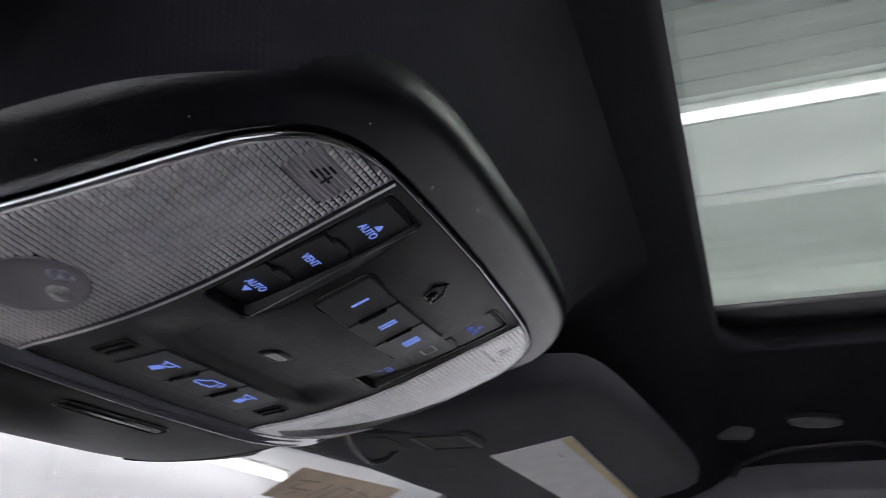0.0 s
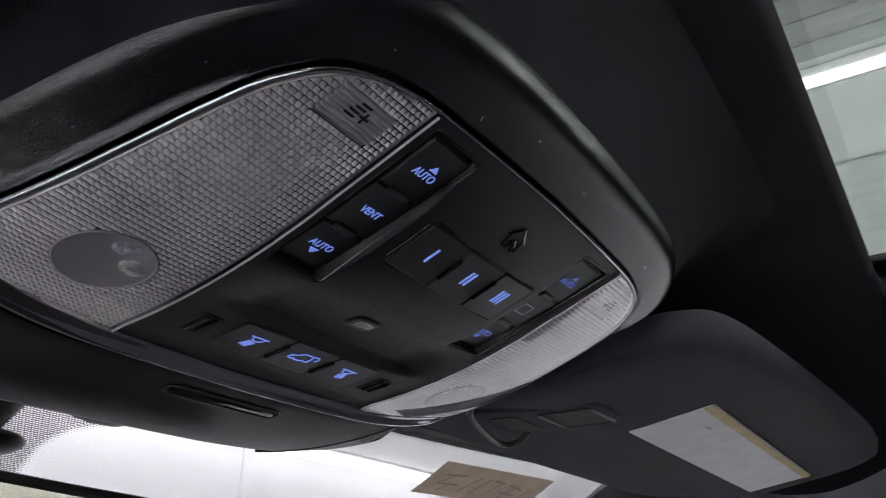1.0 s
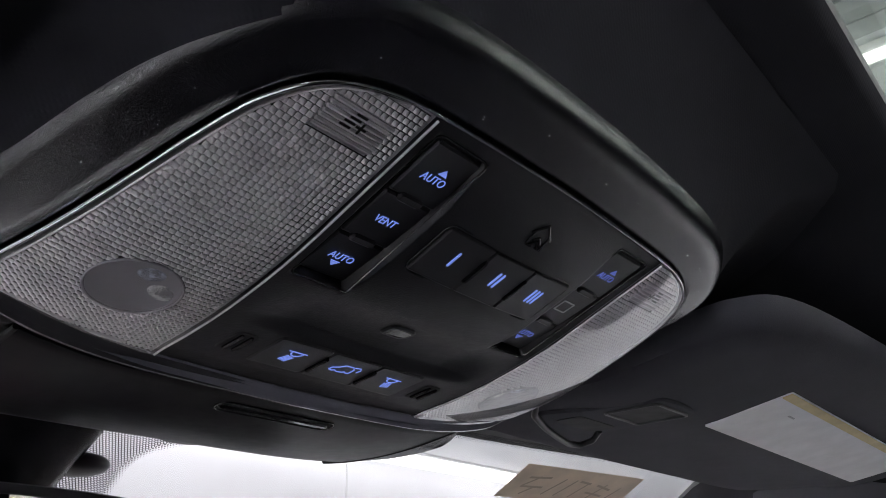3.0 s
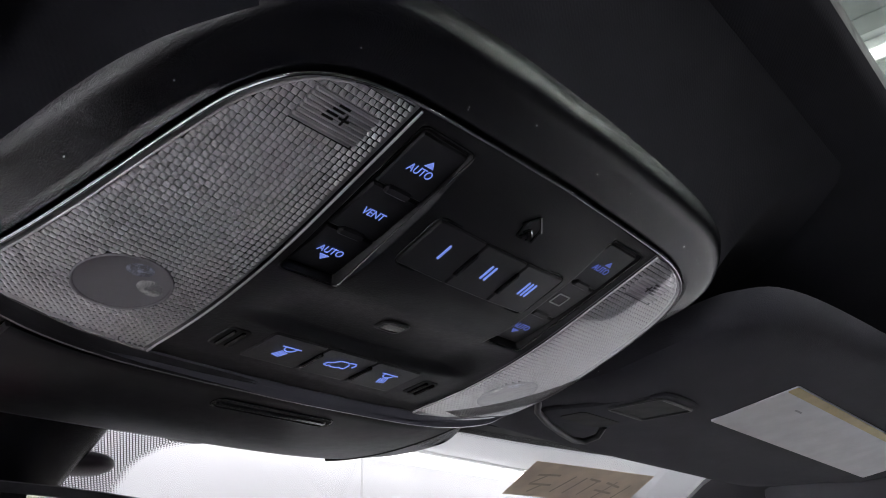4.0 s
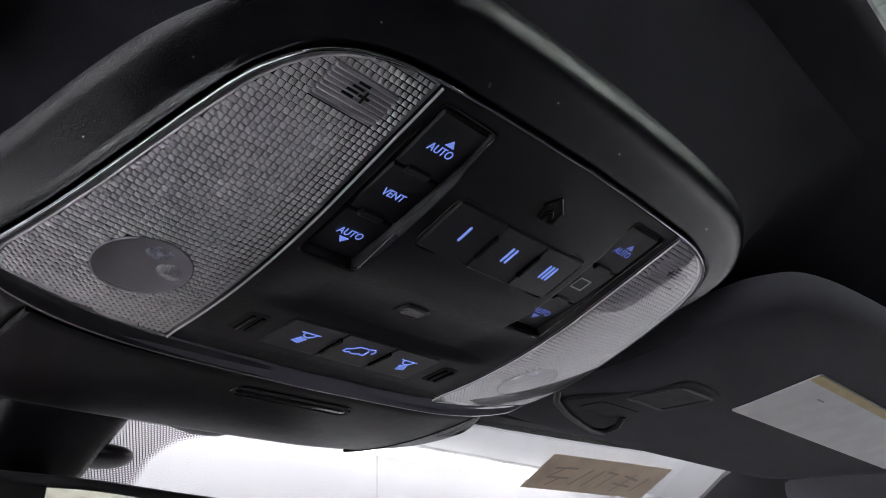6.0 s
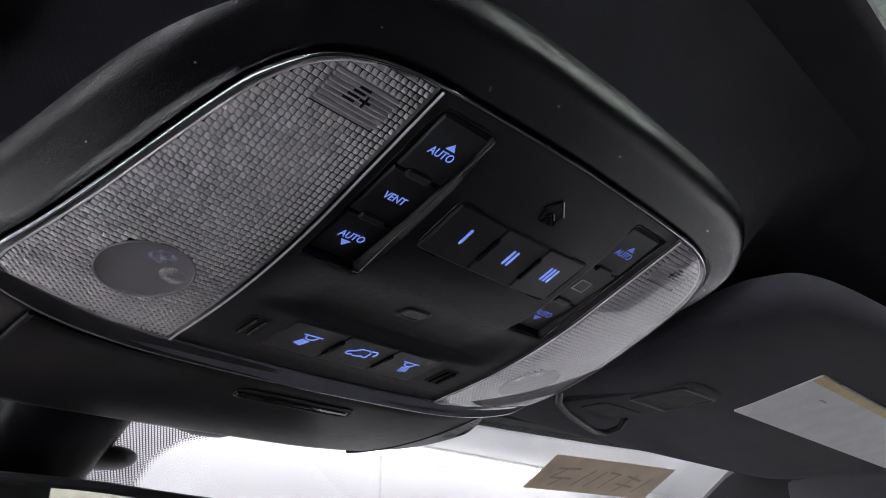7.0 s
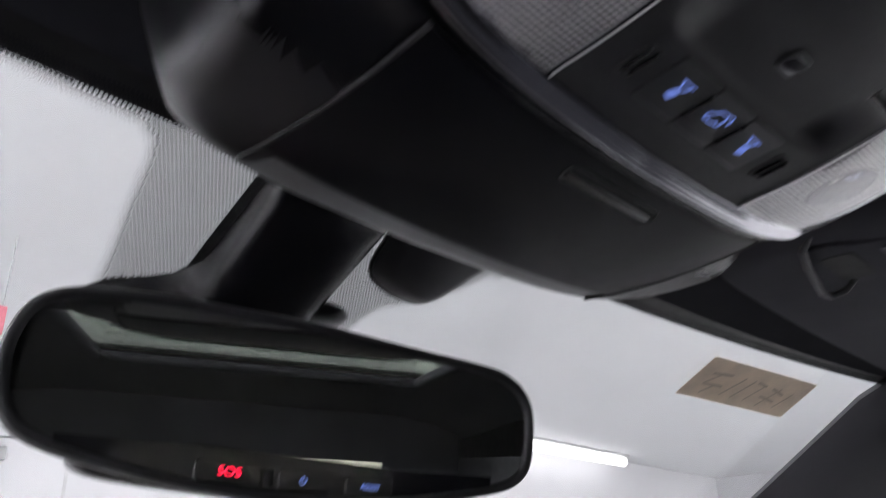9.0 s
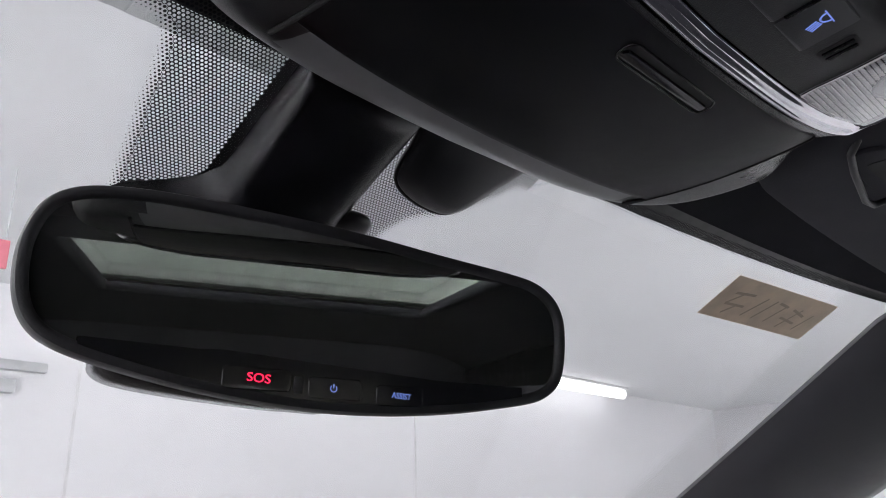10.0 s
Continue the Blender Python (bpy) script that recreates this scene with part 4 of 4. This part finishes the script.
    for k in range(11):
        u = k / 10
        r = dome_r * (1 - u) + 0.0001
        rings.append([(s * (dome[0] + r * math.cos(6.2832 * q / 48)), dome[1] + r * math.sin(6.2832 * q / 48), face_z(dome[0] + r * math.cos(6.2832 * q / 48), dome[1] + r * math.sin(6.2832 * q / 48)) - 0.0005 + 0.0026 * (1 - (1 - u) ** 2)) for q in range(48)])
    loft(bm, rings, False, True)
    part("lamp_bowl", bm, BOWL, lens, "smooth frosted bowl below the lamp", 80)
    bm = bmesh.new()
    tube(bm, [(s * (dome[0] + dome_r * math.cos(6.2832 * q / 60)), dome[1] + dome_r * math.sin(6.2832 * q / 60), face_z(dome[0] + dome_r * math.cos(6.2832 * q / 60), dome[1] + dome_r * math.sin(6.2832 * q / 60)) - 0.0005) for q in range(62)], 0.00045, 8)
    part("bowl_rim", bm, BOWL, lens, "smooth rim of the bowl", 80)
    # two small lamp chips that show as grainy patches through the frosting
    for dx, dy, r0, mat in ((-0.0015, -0.0064, 0.0036, CHIP_BLUE), (-0.0078, -0.0006, 0.0034, CHIP)):
        bm = bmesh.new()
        cx, cy = s * (dome[0] + dx), dome[1] + dy
        rings = []
        for k in range(7):
            r = r0 * (1 - k / 6) + 0.00005
            ring = []
            for q in range(20):
                x, y = cx + r * math.cos(6.2832 * q / 20), cy + r * math.sin(6.2832 * q / 20)
                u = 1 - math.hypot(abs(x) - dome[0], y - dome[1]) / dome_r
                ring.append((x, y, face_z(x, y) - 0.0007 + 0.0026 * (1 - (1 - max(u, 0)) ** 2) - 0.0009 * (1 - (r / r0) ** 2)))
            rings.append(ring)
        loft(bm, rings, False, True)
        part("lamp_chip", bm, mat, lens, "small grainy lamp chip behind the frosted bowl", 80)
    # ribbed block with a cross mark
    bm = bmesh.new()
    for k in range(7):
        y = -0.0028 + 0.00142 * k
        plate(bm, rounded(s * 0.0767 - 0.0097, s * 0.0767 + 0.0097, y - 0.00064, y + 0.00064, 0.0005, 3), -0.0005, 0.0009, 0.0005)
    part("rib_block", bm, RIB_CLEAR, lens, "ribbed block moulded into the lens")
    cross = [stroke(s * 0.0752 - 0.0016, 0.0009, s * 0.0752 + 0.0016, 0.0009, 0.0007), stroke(s * 0.0752, -0.0008, s * 0.0752, 0.0026, 0.0007)]
    slots = [stroke(s * (0.0772 + d), y, s * (0.0806 + d), y, 0.0007) for y, d in ((0.0021, 0.0004), (0.0007, 0.0), (-0.0007, -0.0008), (-0.0021, -0.0016))]
    bars("cross_mark", cross + slots, RECESS, lens, -0.0008, "small dark cross mark", 0.00015)


map_lamp(-1)
map_lamp(1)

# sunglasses holder: a door flush in the front of the housing, with a finger pull
bm = bmesh.new()
rows = []
DX = 0.0985
for i in range(41):
    x = -DX + 2 * DX * i / 40
    y0 = 0.1225 - 0.0035 * (x / DX) ** 2 - 0.002 * (abs(x) / DX) ** 6
    y1 = 0.2000 - 0.0080 * (x / DX) ** 2
    col = []
    for j in range(31):
        y = y0 + (y1 - 0.002 - y0) * j / 30
        col.append((x, y, face_z(x, y) - 0.0011))
    col = [(x, y0, col[0][2] + 0.0035), (x, y0 + 0.0003, col[0][2] + 0.0004)] + col[1:] + [(x, y1 - 0.0017, col[-1][2] + 0.0004), (x, y1 - 0.0017, col[-1][2] + 0.0035)]
    rows.append(col)
rows = [[(x - 0.0003, y, z + 0.0035) for x, y, z in rows[0]]] + rows + [[(x + 0.0003, y, z + 0.0035) for x, y, z in rows[-1]]]
loft(bm, rows, closed=False)
door = part("holder_door", bm, DOOR_BLACK, console, "smooth black sunglasses holder door", 50)
for s in (-1, 1):
    bm = bmesh.new()
    tube(bm, [(s * (DX + 0.0006), y, face_z(DX, y) - 0.0005) for y in [0.117 + 0.0035 * k for k in range(25)]], 0.0010, 8)
    part("gap", bm, RECESS, door, "dark shut line")
bm = bmesh.new()
plate(bm, rounded(-0.0190, 0.0365, 0.1300, 0.1382, 0.0038), -0.0013, 0.002, 0.0002)
pull = part("pull_recess", bm, RECESS, door, "finger recess")
loop = rounded(-0.0190, 0.0365, 0.1300, 0.1382, 0.0038)
bm = bmesh.new()
tube(bm, [(x, y, face_z(x, y) - 0.0013) for x, y in loop + loop[:2]], 0.00045, 8)
part("pull_rim", bm, GLOSS_BLACK, pull, "glossy rounded rim", 60)
bm = bmesh.new()
plate(bm, rounded(-0.0178, 0.0353, 0.1330, 0.1376, 0.0021), -0.0019, 0.001, 0.0007)
part("pull_bar", bm, GLOSS_BLACK, pull, "glossy black finger pull")


# ---- interior mirror ----
MYAW, MTILT = 15.2, 4.3
MIRROR_POSE = CAR @ pose(0.005, 0.299, -0.1180) @ pose(0, 0, 0, MTILT, 0, -MYAW) @ pose(0, 0, 0, 0, 0, 0)
mirror = thing("rear_view_mirror", MIRROR_POSE, "black framed interior mirror with lit call buttons", "mirror")
TOPS = [(-0.1300, 0.040), (-0.1285, 0.052), (-0.1230, 0.0640), (-0.1120, 0.0715), (-0.092, 0.0750), (-0.06, 0.0757), (0.0, 0.0735), (0.05, 0.0690), (0.092, 0.0655), (0.110, 0.0625), (0.1215, 0.0560), (0.1275, 0.047), (0.1292, 0.036)]
BOTS = [(0.1280, 0.020), (0.1240, 0.0095), (0.1140, 0.0020), (0.095, -0.0025), (0.06, -0.0075), (0.02, -0.0100), (-0.02, -0.0090), (-0.06, -0.0042), (-0.095, 0.0030), (-0.114, 0.0090), (-0.1235, 0.0160), (-0.1285, 0.0265)]
outline = catmull(TOPS + BOTS, 4, True)


def ring3(pts, y):
    return [(x, y, z) for x, z in pts]


bm = bmesh.new()
loft(bm, [ring3(outward(outline, -0.0055), 0.0012), ring3(outward(outline, -0.0050), -0.0006), ring3(outward(outline, -0.0030), -0.0016), ring3(outward(outline, -0.0008), -0.0008), ring3(outline, 0.0015), ring3(outward(outline, 0.0002), 0.008), ring3(outward(outline, -0.004), 0.018), ring3(outward(outline, -0.016), 0.027), ring3(outward(outline, -0.03), 0.031)], cap_last=True)
part("frame", bm, FRAME, mirror, "grained black mirror housing", 50)
glass_line = outward(outline, -0.0052)
bm = bmesh.new()
loft(bm, [ring3(glass_line, 0.0012), ring3(outward(glass_line, -0.002), 0.0012)], cap_last=True)
part("mirror_glass", bm, MIRROR, mirror, "dark tinted mirror glass", 20)
# chin with the three buttons
bm = bmesh.new()
lower = [(x, z) for x, z in outward(outline, -0.0040) if z < 0.0165 and -0.106 < x < 0.105]
lower.sort()
chin = [(x, -0.0010, z) for x, z in lower]
chin_top = [(x, -0.0010, 0.0120 - 0.055 * (x + 0.035) if -0.05 < x else 0.0120 - 0.02 * (x + 0.05)) for x, z in lower]
chin_top = [(x, y, min(0.0143, max(z, 0.0072, lower[i][1] + 0.0005))) for i, (x, y, z) in enumerate(chin_top)]
loft(bm, [[(x, 0.002, z) for x, y, z in chin], chin, chin_top, [(x, 0.002, z + 0.0005) for x, y, z in chin_top]], closed=False)
chin_ob = part("button_strip", bm, CHIN, mirror, "black strip with call buttons", 40)


def on_mirror(x, z, y=-0.0017):
    return Matrix.Translation((x, y, z)) @ pose(0, 0, 0, 90, 3.5, 0)


for x, z, wdt in ((-0.0350, 0.0018, 0.0148), (0.0, 0.0000, 0.0125), (0.0318, -0.0014, 0.0120)):
    bm = bmesh.new()
    o = rounded(x - wdt, x + wdt, z - 0.0045, z + 0.0048, 0.002)
    loft(bm, [ring3(o, 0.0), ring3(o, -0.0011), ring3(outward(o, -0.0004), -0.0014)], cap_last=True)
    part("button", bm, CHIN, chin_ob, "black call button")
words("lettering", "SOS", 0.0038, RED, chin_ob, on_mirror(-0.0345, 0.0022), "red lit lettering SOS", 1.15)
words("lettering", "ASSIST", 0.0027, BLUE, chin_ob, on_mirror(0.0323, -0.0012), "blue lit lettering ASSIST", 0.92)
bm = bmesh.new()
for a in range(0, 280, 20):
    p0, p1 = radians(a + 130), radians(a + 150)
    ra, rb = 0.0012, 0.0017
    vs = [bm.verts.new((r * math.cos(p) - 0.0009, -0.0016, r * math.sin(p) + 0.0002)) for r, p in ((ra, p0), (rb, p0), (rb, p1), (ra, p1))]
    bm.faces.new(vs)
box(bm, (-0.0011, -0.0017, 0.0003), (-0.0007, -0.0015, 0.0022))
part("power_mark", bm, BLUE, chin_ob, "blue lit power mark")
bm = bmesh.new()
box(bm, (-0.0190, -0.0017, -0.0030), (-0.0150, 0.0, 0.0042), 0.0005)
part("microphone", bm, RECESS, chin_ob, "small microphone grille")
# pod behind the mirror, below its edge
bm = bmesh.new()
o = catmull([(-0.094, 0.011), (-0.092, 0.003), (-0.078, -0.0015), (-0.04, -0.0055), (0.0, -0.0075), (0.02, -0.004), (0.02, 0.03), (-0.09, 0.03)], 4, True)
loft(bm, [ring3(outward(o, -0.004), 0.026), ring3(o, 0.031), ring3(o, 0.055), ring3(outward(o, -0.004), 0.06)], True, True)
part("rear_cover", bm, GRAINED, mirror, "grained rear cover of the mirror", 50)


def mount():
    """The covered arm from the windscreen's top edge down to the mirror."""
    bm = bmesh.new()
    rings = []
    for k in range(13):
        u = k / 12
        y = 0.262 + 0.098 * u
        hw_l = 0.0405 + 0.045 * smooth(0.62, 1.0, u) ** 1.5
        hw_r = 0.0310 - 0.0035 * u
        drop = 0.020 + 0.016 * u
        z = screen_z(y) - 0.001
        prof = [(-hw_l, 0), (-hw_l + 0.003, -drop * 0.55), (-hw_l + 0.012, -drop * 0.92), (0, -drop), (hw_r - 0.012, -drop * 0.92), (hw_r - 0.003, -drop * 0.55), (hw_r, 0)]
        prof = catmull(prof, 3)
        rings.append([(x, y - d_ * 0.4, z + d_) for x, d_ in prof])
    loft(bm, rings, True, True)
    return bm


to_mirror = MIRROR_POSE.inverted() @ CAR
part("mount_cover", mount(), GRAINED, mirror, "black cover of the mirror arm", 60, m=to_mirror)
bm = bmesh.new()
tube(bm, [(0.0, 0.352, -0.052), (0.004, 0.345, -0.066), (0.008, 0.325, -0.082)], 0.014, 14)
part("ball_arm", bm, SATIN, mirror, "short ball arm", 60, m=to_mirror)

bm = bmesh.new()
bmesh.ops.create_uvsphere(bm, u_segments=20, v_segments=12, radius=0.016, matrix=Matrix.Translation((0.033, 0.334, -0.0255)) @ Matrix.Diagonal((1.0, 1.2, 0.40, 1.0)))
part("ball_joint", bm, SATIN, mirror, "black ball joint of the mirror", 60, m=to_mirror)

# small sensor pod beside the mirror arm
bm = bmesh.new()
rings = []
for k in range(9):
    u = k / 8
    sc = math.cos(radians(82 * u)) ** 0.7
    o = catmull([(0.040, 0.262), (0.039, 0.285), (0.044, 0.301), (0.056, 0.3085), (0.078, 0.3125), (0.095, 0.3095), (0.1055, 0.290), (0.109, 0.262)], 4, True)
    cx, cy = 0.075, 0.276
    rings.append([(cx + (x - cx) * (0.55 + 0.45 * sc), cy + (y - cy) * (0.55 + 0.45 * sc), screen_z(cy + (y - cy) * (0.55 + 0.45 * sc)) - 0.001 - 0.008 * u) for x, y in o])
loft(bm, rings, True, True)
pod = thing("sensor_pod", CAR, "black rounded sensor cover on the windscreen", "sensor cover")
part("cover", bm, SATIN, pod, "rounded black cover", 60)
bm = bmesh.new()
foot = outward(o, 0.0015)
loft(bm, [[(x, y, screen_z(y) - 0.0003) for x, y in foot], [(x, y, screen_z(y) - 0.0018) for x, y in foot], [(x, y, screen_z(y) - 0.0020) for x, y in o]], False, True)
part("foot_rim", bm, RECESS, pod, "thin dark rim against the glass", 60)


# ---- sun visors ----
def visor(s, label):
    t = thing("sun_visor", CAR, label, "sun visor", "sun visors over the windscreen")
    o = catmull([(0.150, 0.020), (0.158, -0.004), (0.185, -0.020), (0.27, -0.030), (0.45, -0.042), (0.555, -0.045), (0.590, -0.030), (0.602, 0.01), (0.600, 0.09), (0.585, 0.150), (0.545, 0.175), (0.40, 0.182), (0.24, 0.180), (0.185, 0.172), (0.160, 0.140), (0.150, 0.08)], 5, True)

    def at(pts, dz):
        return [(s * x, y, 0.0045 - 0.2 * y + 0.205 * smooth(0.045, 0.105, y) * (y - 0.055) + dz - 0.10 * max(0, x - 0.42) ** 2) for x, y in pts]
    bm = bmesh.new()
    loft(bm, [at(outward(o, -0.012), 0.020), at(outward(o, -0.002), 0.017), at(o, 0.010), at(outward(o, -0.002), 0.003), at(outward(o, -0.008), 0.0004), *[at([(0.375 + (x - 0.375) * k, 0.062 + (y - 0.062) * k) for x, y in outward(o, -0.008)], 0.0) for k in (0.92, 0.8, 0.68, 0.56, 0.44, 0.32, 0.2, 0.1, 0.03)]], True, True)
    body_ob = part("panel", bm, VINYL, t, "black vinyl covered visor panel", 50)
    if s > 0:
        bm = bmesh.new()
        loft(bm, [at(rounded(0.270, 0.568, 0.013, 0.066, 0.002), 0.0), at(rounded(0.270, 0.568, 0.013, 0.066, 0.002), -0.0008)], False, True)
        lab = part("warning_label", bm, PAPER, body_ob, "white warning label with a yellow edge")
        bm = bmesh.new()
        loft(bm, [at(rounded(0.2705, 0.5675, 0.0135, 0.0195, 0.001), -0.0006), at(rounded(0.2705, 0.5675, 0.0135, 0.0195, 0.001), -0.0012)], False, True)
        part("label_edge", bm, YELLOW, lab, "yellow band of the label")
        for x0, x1, y0, y1 in ((0.390, 0.404, 0.036, 0.046), (0.408, 0.414, 0.037, 0.047), (0.44, 0.50, 0.052, 0.0535), (0.31, 0.36, 0.029, 0.0305)):
            bm = bmesh.new()
            loft(bm, [at(rounded(x0, x1, y0, y1, 0.0006, 2), -0.0006), at(rounded(x0, x1, y0, y1, 0.0006, 2), -0.0010)], False, True)
            part("printed_bar", bm, GREY_INK, lab, "faint grey printed bar")
    return t


visor(1, "stowed black sun visor with a white warning label")
visor(-1, "stowed plain black sun visor")


def visor_clip(s):
    """A moulded clip plate with a sunk square insert and a curved hook in front of it."""
    t = thing("visor_clip", CAR @ pose(s * 0.210, 0.100, -0.0085), "black plastic visor clip with a small hook", "visor clip", "visor clips")

    def at(pts, z):
        return [(s * x, y, z) for x, y in pts]
    o = catmull([(-0.030, 0.018), (-0.020, -0.006), (-0.016, -0.038), (-0.006, -0.045), (0.022, -0.044), (0.033, -0.036), (0.034, -0.006), (0.036, 0.020), (0.024, 0.030), (-0.018, 0.027)], 4, True)
    bm = bmesh.new()
    loft(bm, [at(o, 0.012), at(o, 0.0012), at(outward(o, -0.001), 0.0002), at(outward(o, -0.0025), 0.0)], False, True)
    base = part("base", bm, VINYL, t)
    sq = rounded(-0.011, 0.027, -0.039, -0.008, 0.003)
    bm = bmesh.new()
    tube(bm, [(s * x, y, -0.0003) for x, y in sq + sq[:2]], 0.0010, 8)
    part("insert_rim", bm, PILLAR_TRIM, base, "thin raised rim of the insert", 60)
    bm = bmesh.new()
    loft(bm, [at(outward(sq, -0.001), 0.004), at(outward(sq, -0.001), -0.0002)], False, True)
    part("insert", bm, RECESS, base, "dark square insert")
    bm = bmesh.new()
    tube(bm, [(s * x, y, z) for x, y, z in ((-0.040, 0.016, 0.004), (-0.032, 0.023, 0.000), (-0.016, 0.027, -0.0035), (0.002, 0.030, -0.0060), (0.018, 0.033, -0.0070), (0.029, 0.032, -0.0065), (0.033, 0.025, -0.0040), (0.029, 0.018, 0.000))], 0.0019, 10)
    part("hook", bm, PILLAR_TRIM, t, "curved hook", 60)
    bm = bmesh.new()
    loft(bm, [at(rounded(-0.014, 0.027, 0.005, 0.022, 0.004), 0.004), at(rounded(-0.014, 0.027, 0.005, 0.022, 0.004), -0.0004)], False, True)
    part("slot", bm, RECESS, base, "dark slot behind the hook")


visor_clip(1)
visor_clip(-1)

# visor pivot and coat hook over the passenger door
def oval(rx, ry, z, n=28):
    return [(rx * math.cos(2 * math.pi * k / n), ry * math.sin(2 * math.pi * k / n), z) for k in range(n)]


t = thing("visor_pivot", CAR @ pose(0.634, -0.073, roof_z(0.634, -0.073), 0, 14, 24), "grey visor pivot bracket on the headliner", "bracket")
bm = bmesh.new()
box(bm, (-0.0105, -0.025, -0.0050), (0.0105, 0.025, 0.012), 0.0095, 5)
bracket = part("bracket", bm, CLIP_GREY, t)
bm = bmesh.new()
box(bm, (0.0060, -0.020, -0.0056), (0.0095, 0.020, 0.004), 0.0015, 2)
part("slot", bm, RECESS, bracket, "dark shut line")
t = thing("coat_hook", CAR @ pose(0.625, -0.155, roof_z(0.625, -0.155), 0, 14, 20), "dark folding coat hook in the headliner", "hook")
bm = bmesh.new()
loft(bm, [oval(0.0130, 0.029, 0.006), oval(0.0130, 0.029, -0.0012), oval(0.0120, 0.028, -0.0018)], False, True)
cup = part("cup", bm, RECESS, t, "dark oval recess")
bm = bmesh.new()
loft(bm, [[(x * f + 0.0035, y * f, z) for x, y, _ in oval(0.0085, 0.026, 0)] for f, z in ((1.0, 0.003), (1.0, -0.0030), (0.93, -0.0055), (0.75, -0.0068))], False, True)
part("flap", bm, CLIP_GREY, cup, "folded grey hook flap", 60)

# grab handle along the door edge of the headliner
t = thing("grab_handle", CAR, "dark curved grab handle folded against the headliner", "grab handle")
bm = bmesh.new()
tube(bm, [(x, y, roof_z(x, y) - 0.002) for x, y in catmull([(0.700, -0.070), (0.688, -0.085), (0.676, -0.115), (0.671, -0.155), (0.667, -0.195), (0.672, -0.215), (0.690, -0.245)], 4)], 0.0034, 10)
part("grip", bm, PILLAR_TRIM, t, "", 60)


# brown paper note stuck on the windscreen
def on_glass(x, y, d=-0.0006):
    return (x, y, screen_z(y, x) + d)


A, B, C, D = (0.398, 0.2758), (0.588, 0.2640), (0.597, 0.3090), (0.403, 0.3190)
bm = bmesh.new()
grid = [[on_glass((A[0] * (1 - u) + B[0] * u) * (1 - v) + (D[0] * (1 - u) + C[0] * u) * v, (A[1] * (1 - u) + B[1] * u) * (1 - v) + (D[1] * (1 - u) + C[1] * u) * v) for u in [k / 10 for k in range(11)]] for v in [k / 6 for k in range(7)]]
loft(bm, grid, closed=False)
note = single("paper_note", bm, BROWN_PAPER, CAR, "brown paper note stuck to the windscreen", "paper note")


def q(u, v):
    return Vector(((A[0] * (1 - u) + B[0] * u) * (1 - v) + (D[0] * (1 - u) + C[0] * u) * v, (A[1] * (1 - u) + B[1] * u) * (1 - v) + (D[1] * (1 - u) + C[1] * u) * v))


for segs in ([(0.10, 0.35, 0.26, 0.30), (0.18, 0.30, 0.10, 0.62), (0.10, 0.62, 0.26, 0.60), (0.20, 0.60, 0.14, 0.85)], [(0.38, 0.28, 0.30, 0.80)], [(0.47, 0.28, 0.40, 0.80)], [(0.50, 0.30, 0.60, 0.34), (0.58, 0.34, 0.52, 0.80)], [(0.66, 0.35, 0.80, 0.45), (0.62, 0.6, 0.78, 0.66), (0.74, 0.30, 0.66, 0.85)], [(0.88, 0.35, 0.82, 0.8)]):
    for u0, v0, u1, v1 in segs:
        a, b = q(u0, v0), q(u1, v1)
        bm = bmesh.new()
        bm.faces.new([bm.verts.new(on_glass(x, y, -0.0012)) for x, y in stroke(a.x, a.y, b.x, b.y, 0.0026)])
        part("ink_stroke", bm, BROWN_INK, note, "faint dark stroke showing through")
